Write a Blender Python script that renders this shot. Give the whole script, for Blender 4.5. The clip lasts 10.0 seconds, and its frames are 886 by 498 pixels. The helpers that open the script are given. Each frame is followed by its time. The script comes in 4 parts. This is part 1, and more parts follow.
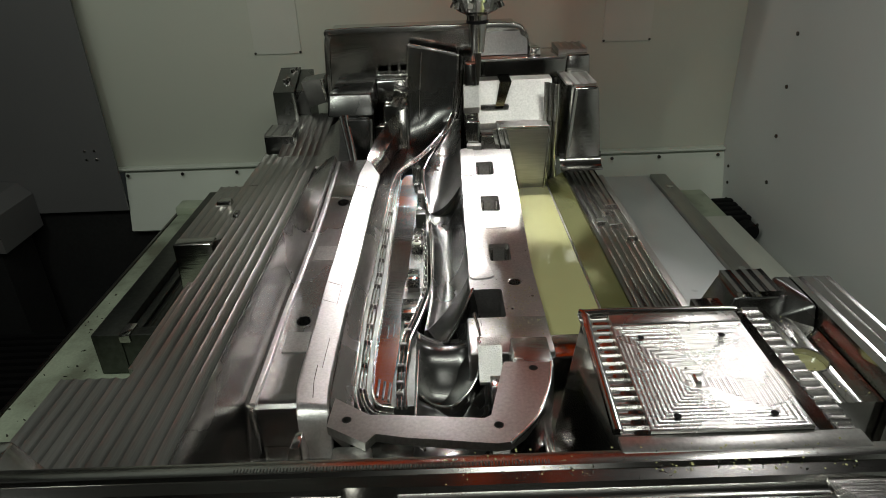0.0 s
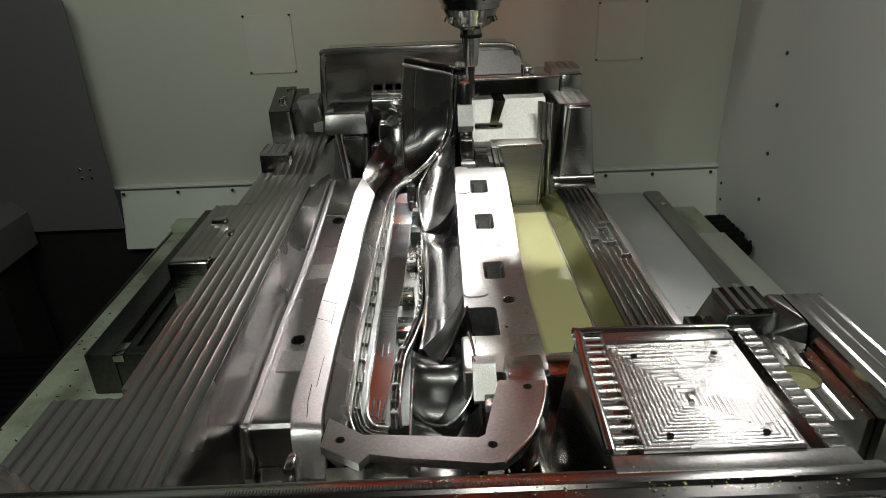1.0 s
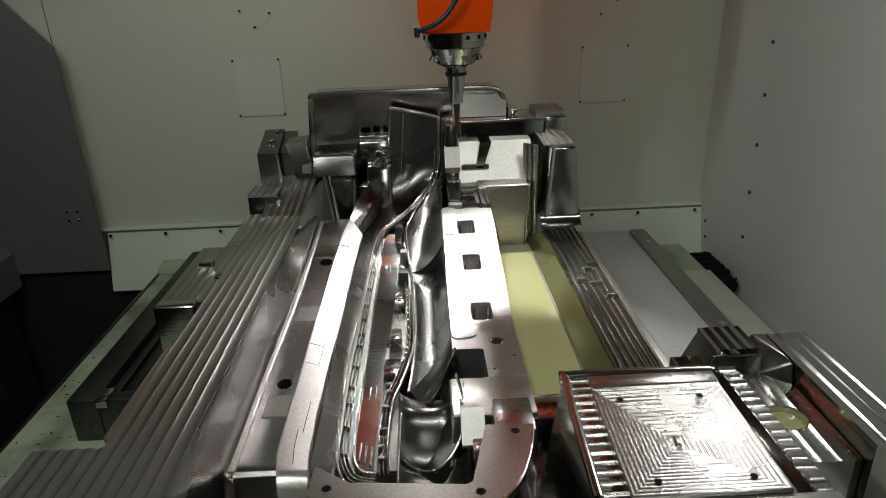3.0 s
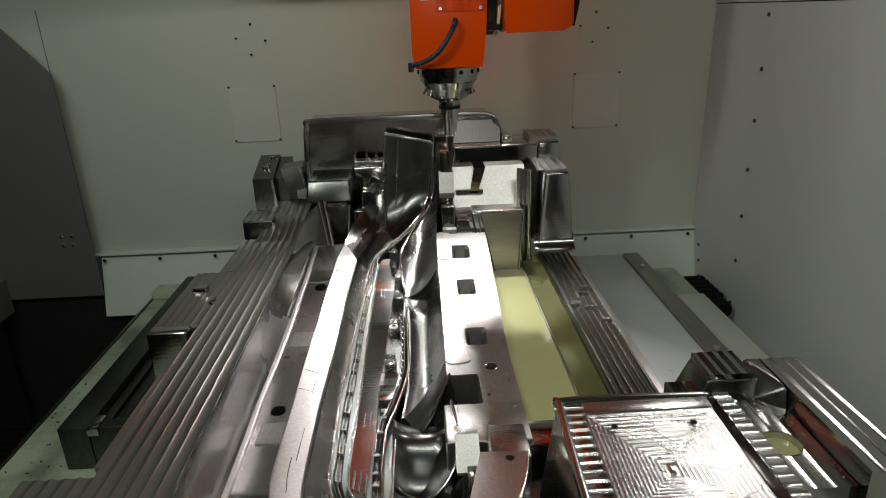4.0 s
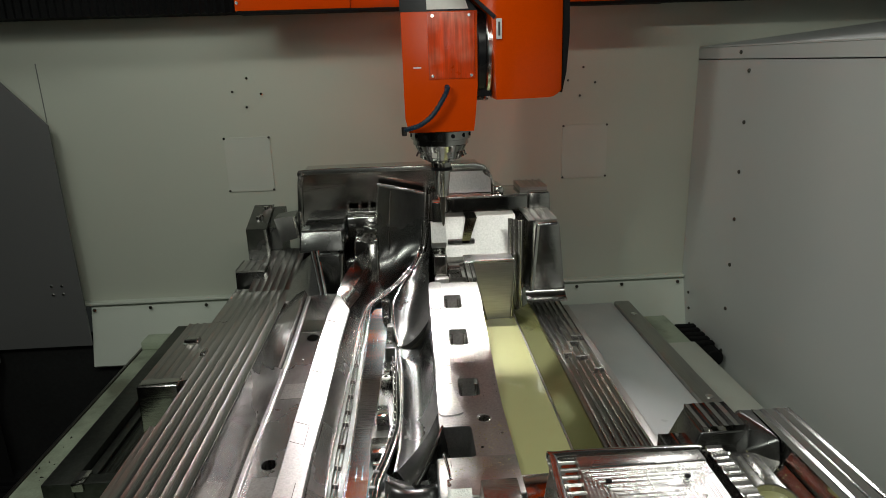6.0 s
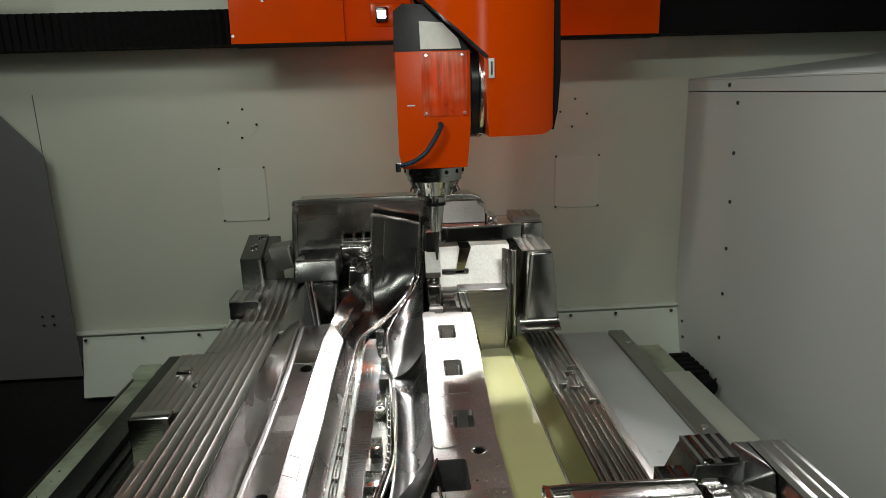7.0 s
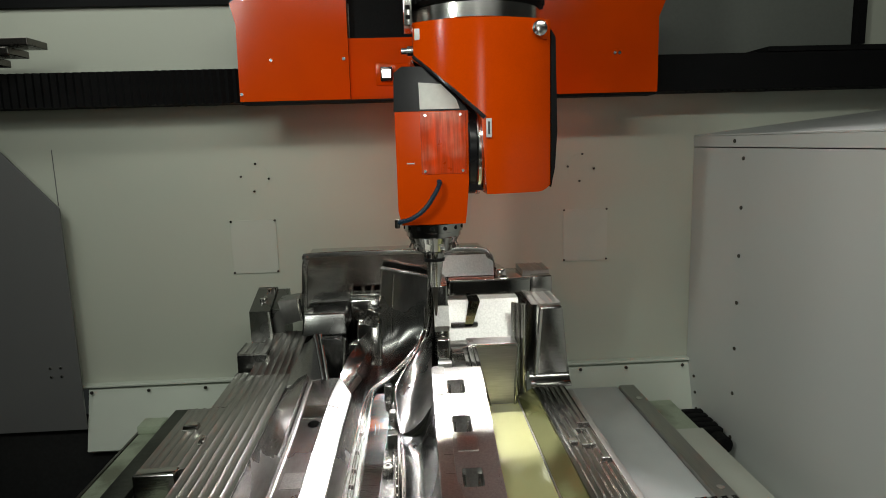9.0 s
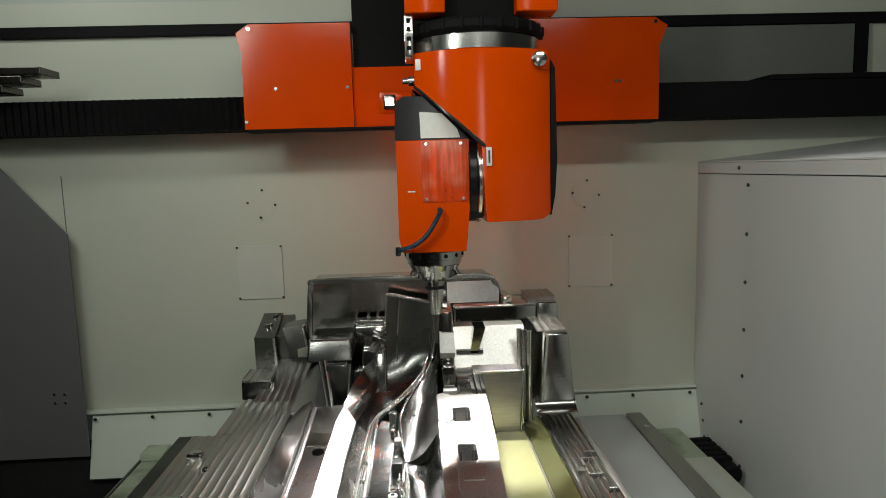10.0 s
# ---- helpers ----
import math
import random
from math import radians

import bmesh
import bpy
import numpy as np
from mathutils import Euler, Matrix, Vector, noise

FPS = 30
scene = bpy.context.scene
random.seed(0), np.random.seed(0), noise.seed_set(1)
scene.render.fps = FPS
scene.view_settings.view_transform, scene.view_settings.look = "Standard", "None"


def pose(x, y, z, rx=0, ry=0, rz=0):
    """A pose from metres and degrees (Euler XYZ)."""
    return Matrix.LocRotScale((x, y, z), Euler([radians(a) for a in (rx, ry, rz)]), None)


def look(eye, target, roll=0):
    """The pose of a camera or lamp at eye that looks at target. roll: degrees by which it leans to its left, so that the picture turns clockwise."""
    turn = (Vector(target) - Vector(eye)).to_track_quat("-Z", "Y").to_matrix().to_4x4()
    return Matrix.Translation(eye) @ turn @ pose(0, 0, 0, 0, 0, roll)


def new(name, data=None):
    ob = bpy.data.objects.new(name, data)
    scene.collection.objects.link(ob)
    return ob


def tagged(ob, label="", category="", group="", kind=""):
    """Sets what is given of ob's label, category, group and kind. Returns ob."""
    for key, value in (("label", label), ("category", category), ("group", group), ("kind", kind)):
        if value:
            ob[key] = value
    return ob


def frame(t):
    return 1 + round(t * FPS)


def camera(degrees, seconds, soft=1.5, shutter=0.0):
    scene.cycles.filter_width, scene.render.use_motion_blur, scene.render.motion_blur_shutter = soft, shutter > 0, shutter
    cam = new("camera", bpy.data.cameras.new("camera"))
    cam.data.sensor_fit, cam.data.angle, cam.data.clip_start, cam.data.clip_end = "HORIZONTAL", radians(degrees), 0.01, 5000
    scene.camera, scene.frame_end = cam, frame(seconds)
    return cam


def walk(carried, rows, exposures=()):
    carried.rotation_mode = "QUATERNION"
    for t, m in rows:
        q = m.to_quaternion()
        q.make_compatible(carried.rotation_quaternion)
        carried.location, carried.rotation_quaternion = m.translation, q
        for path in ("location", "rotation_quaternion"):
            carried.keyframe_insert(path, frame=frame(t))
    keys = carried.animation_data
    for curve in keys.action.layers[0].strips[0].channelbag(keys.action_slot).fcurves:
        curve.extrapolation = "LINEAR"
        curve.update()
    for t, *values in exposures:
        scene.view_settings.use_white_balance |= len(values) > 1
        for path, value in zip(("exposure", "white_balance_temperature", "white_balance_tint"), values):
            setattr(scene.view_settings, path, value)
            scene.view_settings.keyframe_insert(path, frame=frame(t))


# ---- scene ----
cam = camera(69.58, 10.0, soft=0.9)
PATH = [
    (0.0, pose(0.000, 0.000, 2.000, 62.82, 1.95, -0.63)),
    (0.5, pose(0.002, -0.001, 2.005, 63.47, 1.96, -0.77)),
    (1.0, pose(0.005, -0.003, 2.008, 64.25, 1.94, -1.02)),
    (1.5, pose(0.006, -0.003, 2.011, 64.98, 1.92, -1.25)),
    (2.0, pose(0.008, -0.004, 2.015, 65.76, 1.93, -1.51)),
    (2.5, pose(0.010, -0.004, 2.020, 66.55, 1.96, -1.78)),
    (4.0, pose(0.015, -0.008, 2.034, 69.50, 1.95, -2.52)),
    (4.5, pose(0.014, -0.011, 2.039, 70.48, 1.91, -2.62)),
    (5.0, pose(0.012, -0.014, 2.044, 71.55, 1.84, -2.70)),
    (5.5, pose(0.012, -0.017, 2.048, 72.50, 1.82, -2.93)),
    (7.0, pose(0.010, -0.023, 2.065, 76.01, 1.70, -3.85)),
    (7.5, pose(0.011, -0.025, 2.069, 77.17, 1.67, -3.87)),
    (8.0, pose(0.008, -0.027, 2.074, 78.31, 1.63, -3.84)),
    (8.5, pose(0.005, -0.029, 2.076, 79.39, 1.64, -3.56)),
    (9.0, pose(0.002, -0.028, 2.078, 80.57, 1.65, -3.19)),
    (9.5, pose(0.001, -0.028, 2.082, 81.63, 1.62, -2.96)),
    (10.0, pose(-0.001, -0.030, 2.085, 82.80, 1.66, -2.77)),
]
walk(cam, PATH, exposures=[(0.0, -0.05), (2.5, -0.05), (5.5, 0.05), (10.0, 0.46)])

# ---- light ----
world = bpy.data.worlds.new("world")
scene.world = world
world.use_nodes = True
world.node_tree.nodes["Background"].inputs[0].default_value = (0.75, 0.85, 0.8, 1)
world.node_tree.nodes["Background"].inputs[1].default_value = 0.012


def area(name, eye, target, sx, sy, watts, color, spread=180):
    d = bpy.data.lights.new(name, "AREA")
    d.shape, d.size, d.size_y, d.energy, d.color, d.spread = "RECTANGLE", sx, sy, watts, color, radians(spread)
    ob = new(name, d)
    ob.matrix_world = look(eye, target)
    return ob


area("roof_lamp", (0.22, 0.3, 3.35), (0.2, 1.9, 1.0), 2.2, 0.14, 17, (0.97, 1.0, 0.91))
area("front_fill", (0.25, -1.2, 2.45), (0.0, 2.6, 1.6), 0.25, 0.7, 3.5, (0.97, 1.0, 0.92))
area("left_fill", (-1.35, 0.3, 3.2), (0.9, 1.6, 1.2), 0.12, 1.0, 18, (0.93, 1.0, 0.9))
area("side_lamp", (1.62, 2.80, 3.08), (0.45, 0.9, 1.3), 0.2, 0.2, 1.5, (1.0, 0.98, 0.95), 60)
area("beam_lamp", (-2.0, 1.9, 3.35), (-1.2, 3.15, 2.75), 0.5, 0.1, 4.3, (0.95, 1.0, 0.92))
for x in (-0.05, 0.465):  # the work lamp on the rail carriage and an assumed, unseen twin to its right
    area("work_lamp_beam", (x, 2.735, 2.372), (-0.02 if x < 0 else 0.30, 1.85, 1.12), 0.07, 0.05, 2.5 if x < 0 else 2.6, (1.0, 0.98, 0.95), 50)


# ---- materials ----
def material(name, color, rough, metal=0.0, bump=0.0, scale=60.0, vary=0.12, stretch=(1, 1, 1), rough_vary=0.1,
             stain=None, stain_scale=3.0, stain_amount=0.5, bump2=0.0, spec=0.5):
    """Base colour with two scales of variation, roughness variation and fine relief."""
    m = bpy.data.materials.new(name)
    m.use_nodes = True
    nt = m.node_tree
    b = nt.nodes["Principled BSDF"]
    tc = nt.nodes.new("ShaderNodeTexCoord")
    mp = nt.nodes.new("ShaderNodeMapping")
    mp.inputs["Scale"].default_value = stretch
    nt.links.new(tc.outputs["Object"], mp.inputs["Vector"])
    n1 = nt.nodes.new("ShaderNodeTexNoise")
    n1.inputs["Scale"].default_value, n1.inputs["Detail"].default_value = scale, 6
    nt.links.new(mp.outputs[0], n1.inputs["Vector"])
    n2 = nt.nodes.new("ShaderNodeTexNoise")
    n2.inputs["Scale"].default_value, n2.inputs["Detail"].default_value = stain_scale, 5
    nt.links.new(tc.outputs["Object"], n2.inputs["Vector"])
    r1 = nt.nodes.new("ShaderNodeMapRange")
    r1.inputs["From Min"].default_value, r1.inputs["From Max"].default_value = 0.3, 0.7
    r1.inputs["To Min"].default_value, r1.inputs["To Max"].default_value = 1 - vary, 1 + vary
    nt.links.new(n1.outputs["Fac"], r1.inputs["Value"])
    mix = nt.nodes.new("ShaderNodeMix")
    mix.data_type = "RGBA"
    ramp = nt.nodes.new("ShaderNodeMapRange")
    ramp.inputs["From Min"].default_value, ramp.inputs["From Max"].default_value = 0.45, 0.7
    ramp.inputs["To Max"].default_value = stain_amount
    nt.links.new(n2.outputs["Fac"], ramp.inputs["Value"])
    nt.links.new(ramp.outputs[0], mix.inputs["Factor"])
    mix.inputs["A"].default_value = (*color, 1)
    mix.inputs["B"].default_value = (*(stain or [c * 0.85 for c in color]), 1)
    mul = nt.nodes.new("ShaderNodeVectorMath")
    mul.operation = "SCALE"
    nt.links.new(mix.outputs["Result"], mul.inputs[0])
    nt.links.new(r1.outputs[0], mul.inputs["Scale"])
    nt.links.new(mul.outputs[0], b.inputs["Base Color"])
    rr = nt.nodes.new("ShaderNodeMapRange")
    rr.inputs["From Min"].default_value, rr.inputs["From Max"].default_value = 0.3, 0.7
    rr.inputs["To Min"].default_value, rr.inputs["To Max"].default_value = max(rough - rough_vary, 0.02), min(rough + rough_vary, 1)
    nt.links.new(n2.outputs["Fac"], rr.inputs["Value"])
    nt.links.new(rr.outputs[0], b.inputs["Roughness"])
    b.inputs["Metallic"].default_value = metal
    b.inputs["Specular IOR Level"].default_value = spec
    last = None
    for amount, node in ((bump, n1), (bump2, n2)):
        if amount:
            bp = nt.nodes.new("ShaderNodeBump")
            bp.inputs["Strength"].default_value, bp.inputs["Distance"].default_value = amount, 0.002
            nt.links.new(node.outputs["Fac"], bp.inputs["Height"])
            if last:
                nt.links.new(last.outputs[0], bp.inputs["Normal"])
            last = bp
    if last:
        nt.links.new(last.outputs[0], b.inputs["Normal"])
    return m


STEEL = (0.46, 0.45, 0.43)
steel_polished = material("steel_polished", STEEL, 0.16, 1.0, bump=0.05, scale=40, vary=0.06, rough_vary=0.05)
steel_hollow = material("steel_darkened_gloss", (0.17, 0.17, 0.165), 0.27, 1.0, bump=0.05, scale=60, vary=0.08, stretch=(1, 1, 0.3), rough_vary=0.04)
steel_soft = material("steel_semi_gloss", (0.38, 0.37, 0.36), 0.26, 1.0, bump=0.10, scale=80, vary=0.08, stretch=(1, 0.3, 1), rough_vary=0.06)
tinted_wet_steel = material("steel_wet_coolant_tint", (0.21, 0.21, 0.085), 0.16, 0.6, vary=0.05, scale=12, stain=(0.17, 0.18, 0.07), stain_scale=3, rough_vary=0.04)
steel_lengthwise = material("steel_milled_lengthwise", STEEL, 0.36, 1.0, bump=0.3, scale=90, stretch=(4, 0.12, 1), vary=0.1, rough_vary=0.06)
steel_crosswise = material("steel_milled_crosswise", STEEL, 0.27, 1.0, bump=0.25, scale=90, stretch=(0.12, 4, 1), vary=0.1, rough_vary=0.06)
steel_upright = material("steel_milled_upright", STEEL, 0.17, 1.0, bump=0.12, scale=70, stretch=(0.2, 0.2, 4), vary=0.08, rough_vary=0.06)
steel_satin = material("steel_satin", (0.50, 0.49, 0.475), 0.34, 1.0, bump=0.2, scale=150, vary=0.12, rough_vary=0.03, stain_scale=6)
steel_dark_dull = material("steel_dark_dull", (0.11, 0.115, 0.105), 0.42, 1.0, bump=0.2, scale=60, vary=0.15, rough_vary=0.1, stain=(0.07, 0.075, 0.065))
steel_mirror = material("steel_mirror_finish", STEEL, 0.1, 1.0, bump=0.06, scale=60, vary=0.05, stretch=(0.3, 2, 1), rough_vary=0.04)
steel_pad = material("steel_ground", (0.42, 0.41, 0.40), 0.43, 1.0, bump=0.25, scale=140, vary=0.12, rough_vary=0.05, stain_scale=9)
steel_rough = material("steel_rough_milled", (0.6, 0.59, 0.57), 0.35, 1.0, bump=0.9, scale=260, vary=0.1)
steel_brushed = material("steel_brushed", (0.56, 0.55, 0.53), 0.3, 1.0, bump=0.25, scale=60, stretch=(0.2, 1, 3), vary=0.1, rough_vary=0.06)
chrome = material("chrome", (0.7, 0.69, 0.66), 0.2, 1.0, vary=0.03, rough_vary=0.04)
dark_steel = material("dark_steel", (0.12, 0.11, 0.1), 0.3, 1.0, vary=0.1)
paint_wall = material("wall_paint", (0.52, 0.54, 0.46), 0.5, 0, bump=0.06, scale=400, vary=0.03, stain=(0.48, 0.5, 0.43), stain_scale=1.2, rough_vary=0.08)
paint_side = material("side_paint", (0.58, 0.59, 0.58), 0.42, 0, bump=0.05, scale=400, vary=0.03, stain=(0.53, 0.54, 0.53), stain_scale=1.0)
paint_door = material("door_paint", (0.135, 0.135, 0.135), 0.45, 0, bump=0.05, scale=400, vary=0.04, stain_scale=1.0)
paint_dark = material("dark_paint", (0.05, 0.048, 0.045), 0.6, 0, vary=0.05, stain_scale=1.0)
paint_skirt = material("skirt_paint", (0.66, 0.7, 0.62), 0.45, 0, bump=0.05, scale=300, vary=0.03, stain=(0.55, 0.6, 0.52), stain_scale=2)
paint_plate = material("cover_paint", (0.55, 0.565, 0.5), 0.5, 0, bump=0.05, scale=300, vary=0.03)
paint_table = material("table_paint", (0.42, 0.48, 0.36), 0.5, 0, bump=0.1, scale=120, vary=0.1, stain=(0.16, 0.17, 0.12), stain_scale=6, stain_amount=0.9)
paint_beam = material("beam_paint", (0.45, 0.48, 0.45), 0.5, 0, vary=0.03, stain_scale=1)
paint_beam_shade = material("beam_shade_paint", (0.15, 0.16, 0.145), 0.5, 0, vary=0.04, stain_scale=1)
orange = material("orange_paint", (0.66, 0.062, 0.0), 0.16, 0, bump=0.02, scale=250, vary=0.05, stain=(0.46, 0.036, 0.001), stain_scale=2, stain_amount=0.4, rough_vary=0.03, spec=0.2)
orange_smeared = material("orange_paint_smeared", (0.66, 0.055, 0.004), 0.33, 0, vary=0.35, scale=30, stretch=(3, 3, 0.25), stain=(0.78, 0.3, 0.2), stain_scale=9, stain_amount=0.55)
black = material("black_rubber", (0.006, 0.006, 0.0065), 0.7, 0, bump=0.2, scale=120, vary=0.2, spec=0.12)
black_gloss = material("black_gloss", (0.008, 0.008, 0.009), 0.28, 0, vary=0.1, spec=0.25)
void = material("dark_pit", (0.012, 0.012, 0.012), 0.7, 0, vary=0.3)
white_cover = material("white_cover", (0.62, 0.64, 0.64), 0.35, 0, bump=0.05, scale=200, vary=0.03, stain=(0.5, 0.52, 0.52), stain_scale=3)
hose_blue = material("blue_hose", (0.005, 0.025, 0.05), 0.4, 0, vary=0.2, spec=0.25)
label_white = material("label_white", (0.75, 0.74, 0.7), 0.4, 0, vary=0.04)
coolant = material("coolant", (0.42, 0.41, 0.20), 0.05, 0, vary=0.03, scale=6, stain=(0.36, 0.37, 0.18), stain_scale=2.2, rough_vary=0.02)


def glow(name, color, strength):
    m = bpy.data.materials.new(name)
    m.use_nodes = True
    b = m.node_tree.nodes["Principled BSDF"]
    b.inputs["Base Color"].default_value = (*color, 1)
    b.inputs["Emission Color"].default_value = (*color, 1)
    b.inputs["Emission Strength"].default_value = strength
    return m


lamp_glow = glow("lamp_glow", (1, 0.98, 0.9), 25)


# ---- builders ----
def thing(name, label, category, group="", kind="", at=(0, 0, 0)):
    ob = new(name)
    ob.location = at
    ob.empty_display_size = 0.1
    return tagged(ob, label, category, group, kind)


def part(name, bm, mat, parent=None, label="", smooth=True, category="", kind="", group=""):
    bmesh.ops.recalc_face_normals(bm, faces=bm.faces[:])
    me = bpy.data.meshes.new(name)
    bm.to_mesh(me)
    bm.free()
    me.materials.append(mat)
    ob = new(name, me)
    if smooth:
        me.polygons.foreach_set("use_smooth", [True] * len(me.polygons))
        me.set_sharp_from_angle(angle=radians(27))
    if parent:
        ob.parent = parent
    return tagged(ob, label, category, group, kind)


def bevel(bm, width, segments=2):
    if width:
        es = [e for e in bm.edges if len(e.link_faces) == 2 and e.calc_face_angle(0) > 0.5]
        bmesh.ops.bevel(bm, geom=es, offset=width, segments=segments, affect="EDGES", profile=0.5, clamp_overlap=True)
    return bm


def box(x0, x1, y0, y1, z0, z1, b=0.0, seg=2):
    bm = bmesh.new()
    bmesh.ops.create_cube(bm, size=1, matrix=Matrix.Translation(((x0 + x1) / 2, (y0 + y1) / 2, (z0 + z1) / 2)) @ Matrix.Diagonal((x1 - x0, y1 - y0, z1 - z0, 1)))
    return bevel(bm, b, seg)


def prism(points, axis, a0, a1, b=0.0, seg=2):
    """A polygon pushed along an axis; the points are the two other coordinates in x, y, z order."""
    bm = bmesh.new()

    def place(p, a):
        return {"x": (a, p[0], p[1]), "y": (p[0], a, p[1]), "z": (p[0], p[1], a)}[axis]
    lo = [bm.verts.new(place(p, a0)) for p in points]
    hi = [bm.verts.new(place(p, a1)) for p in points]
    n = len(points)
    for i in range(n):
        bm.faces.new((lo[i], lo[(i + 1) % n], hi[(i + 1) % n], hi[i]))
    bm.faces.new(lo[::-1])
    bm.faces.new(hi)
    return bevel(bm, b, seg)


def taper(x0, x1, y0, y1, z0, z1, dx0=0.0, dx1=0.0, dy0=0.0, dy1=0.0, b=0.004, seg=2):
    """A block whose top is drawn in by the given amounts on each side."""
    bm = box(x0, x1, y0, y1, z0, z1)
    for v in bm.verts:
        if v.co.z > (z0 + z1) / 2:
            v.co.x += dx0 if v.co.x < (x0 + x1) / 2 else -dx1
            v.co.y += dy0 if v.co.y < (y0 + y1) / 2 else -dy1
    return bevel(bm, b, seg)


def cyl(center, axis, r, length, seg=32, r2=None, b=0.0):
    bm = bmesh.new()
    turn = {"x": pose(0, 0, 0, 0, 90, 0), "y": pose(0, 0, 0, 90, 0, 0), "z": Matrix()}[axis]
    bmesh.ops.create_cone(bm, cap_ends=True, segments=seg, radius1=r, radius2=r if r2 is None else r2, depth=length,
                          matrix=Matrix.Translation(center) @ turn)
    return bevel(bm, b, 1)


def lathe(profile, seg=40, m=Matrix()):
    """Turns (radius, height) pairs round z."""
    bm = bmesh.new()
    rings = [[bm.verts.new(m @ Vector((r * math.cos(2 * math.pi * i / seg), r * math.sin(2 * math.pi * i / seg), z))) for i in range(seg)] for r, z in profile]
    for a, c in zip(rings, rings[1:]):
        for i in range(seg):
            bm.faces.new((a[i], a[(i + 1) % seg], c[(i + 1) % seg], c[i]))
    bm.faces.new(rings[0][::-1])
    bm.faces.new(rings[-1])
    return bm


def loft(sections, thick=0.02):
    """Joins rows of points (equal counts) to a sheet and gives it thickness downwards."""
    bm = bmesh.new()
    top = [[bm.verts.new(p) for p in row] for row in sections]
    low = [[bm.verts.new((p[0], p[1], p[2] - thick)) for p in row] for row in sections]
    n, k = len(top), len(top[0])
    for i in range(n - 1):
        for j in range(k - 1):
            bm.faces.new((top[i][j], top[i][j + 1], top[i + 1][j + 1], top[i + 1][j]))
            bm.faces.new((low[i][j], low[i + 1][j], low[i + 1][j + 1], low[i][j + 1]))
    for i in range(n - 1):
        bm.faces.new((top[i][0], top[i + 1][0], low[i + 1][0], low[i][0]))
        bm.faces.new((top[i][-1], low[i][-1], low[i + 1][-1], top[i + 1][-1]))
    for j in range(k - 1):
        bm.faces.new((top[0][j], low[0][j], low[0][j + 1], top[0][j + 1]))
        bm.faces.new((top[-1][j], top[-1][j + 1], low[-1][j + 1], low[-1][j]))
    return bm


def ease(a, c, s):
    s = min(max(s, 0), 1)
    return a + (c - a) * s * s * (3 - 2 * s)


def along(keys, y):
    """Smooth value at y between (y, value) keys."""
    if y <= keys[0][0]:
        return keys[0][1]
    for (ya, a), (yb, c) in zip(keys, keys[1:]):
        if y <= yb:
            return a + (c - a) * (y - ya) / (yb - ya)
    return keys[-1][1]


def steps(a, c, n):
    return [a + (c - a) * i / n for i in range(n + 1)]


def carve(bm_holder, cutters):
    """Cuts the cutter meshes out of an object, once, while building."""
    for cb in cutters:
        bmesh.ops.recalc_face_normals(cb, faces=cb.faces[:])
        me = bpy.data.meshes.new("cutter")
        cb.to_mesh(me)
        cb.free()
        tool = new("cutter", me)
        mod = bm_holder.modifiers.new("cut", "BOOLEAN")
        mod.operation, mod.object, mod.solver = "DIFFERENCE", tool, "EXACT"
        tool.parent = bm_holder.parent
        deps = bpy.context.evaluated_depsgraph_get()
        done = bpy.data.meshes.new_from_object(bm_holder.evaluated_get(deps))
        bm_holder.modifiers.remove(mod)
        old = bm_holder.data
        bm_holder.data = done
        done.set_sharp_from_angle(angle=radians(27))
        bpy.data.objects.remove(tool)
        bpy.data.meshes.remove(old)
    return bm_holder


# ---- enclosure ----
floor_ob = part("floor", box(-4, 4, -3, 5, -0.1, 0.0), void, None, "black shop floor far below the table", False, "floor", "structure")
wall_back = part("wall_back", box(-3.95, 3.95, 3.149, 3.19, 0.897, 2.9), paint_wall, None, "grey-green painted sheet-metal rear wall of the enclosure", False, "wall", "structure")
wall_right = part("wall_right", box(1.443, 1.62, -2.2, 3.145, 0.3, 2.02), paint_side, None, "light grey painted sheet-metal side wall with screws", False, "wall", "structure")
part("capping", box(1.440, 1.62, -2.2, 3.145, 2.024, 2.074, 0.002), paint_side, wall_right, smooth=False)
part("sloping_roof", prism([(1.442, 2.0755), (3.0, 2.232), (3.0, 2.24), (1.442, 2.0815)], "y", -2.2, 3.145), paint_side, wall_right, "grey sheet sloping away above the side wall", False)
wall_left = part("wall_left", prism([(-3.9, 0.725), (-1.64, 0.725), (-1.64, 1.825), (-1.92, 2.15), (-3.9, 2.6)], "y", 3.05, 3.062), paint_door, None, "dark grey painted sheet-metal guard with sloping top edge", False, "wall", "structure")
wall_front = part("wall_front", box(-4, 4, -2.3, -2.2, 0, 3.6), paint_dark, None, "unseen dark wall added behind the viewer", False, "wall", "structure")
part("wall_far_left", box(-4.1, -4, -2.3, 5, 0, 3.6), paint_dark, None, "unseen dark outer wall added to close the scene", False, "wall", "structure")
part("wall_far_right", box(4, 4.1, -2.3, 5, 0, 3.6), paint_dark, None, "unseen dark outer wall added to close the scene", False, "wall", "structure")
part("ceiling", box(-4, 4, -2.3, 5, 3.6, 3.7), paint_dark, None, "unseen dark roof added to close the scene", False, "ceiling", "structure")

skirt = part("skirt", prism([(3.149, 0.9), (3.149, 0.915), (3.125, 0.9), (3.04, 0.61), (3.05, 0.60), (3.15, 0.88)], "x", -1.645, 1.443), paint_skirt, None, "pale green sloping deflector sheet along the foot of the rear wall", False, "deflector", "structure")
part("lip", box(-1.69, 1.44, 3.105, 3.147, 0.917, 0.93, 0.003), paint_skirt, skirt, smooth=False)


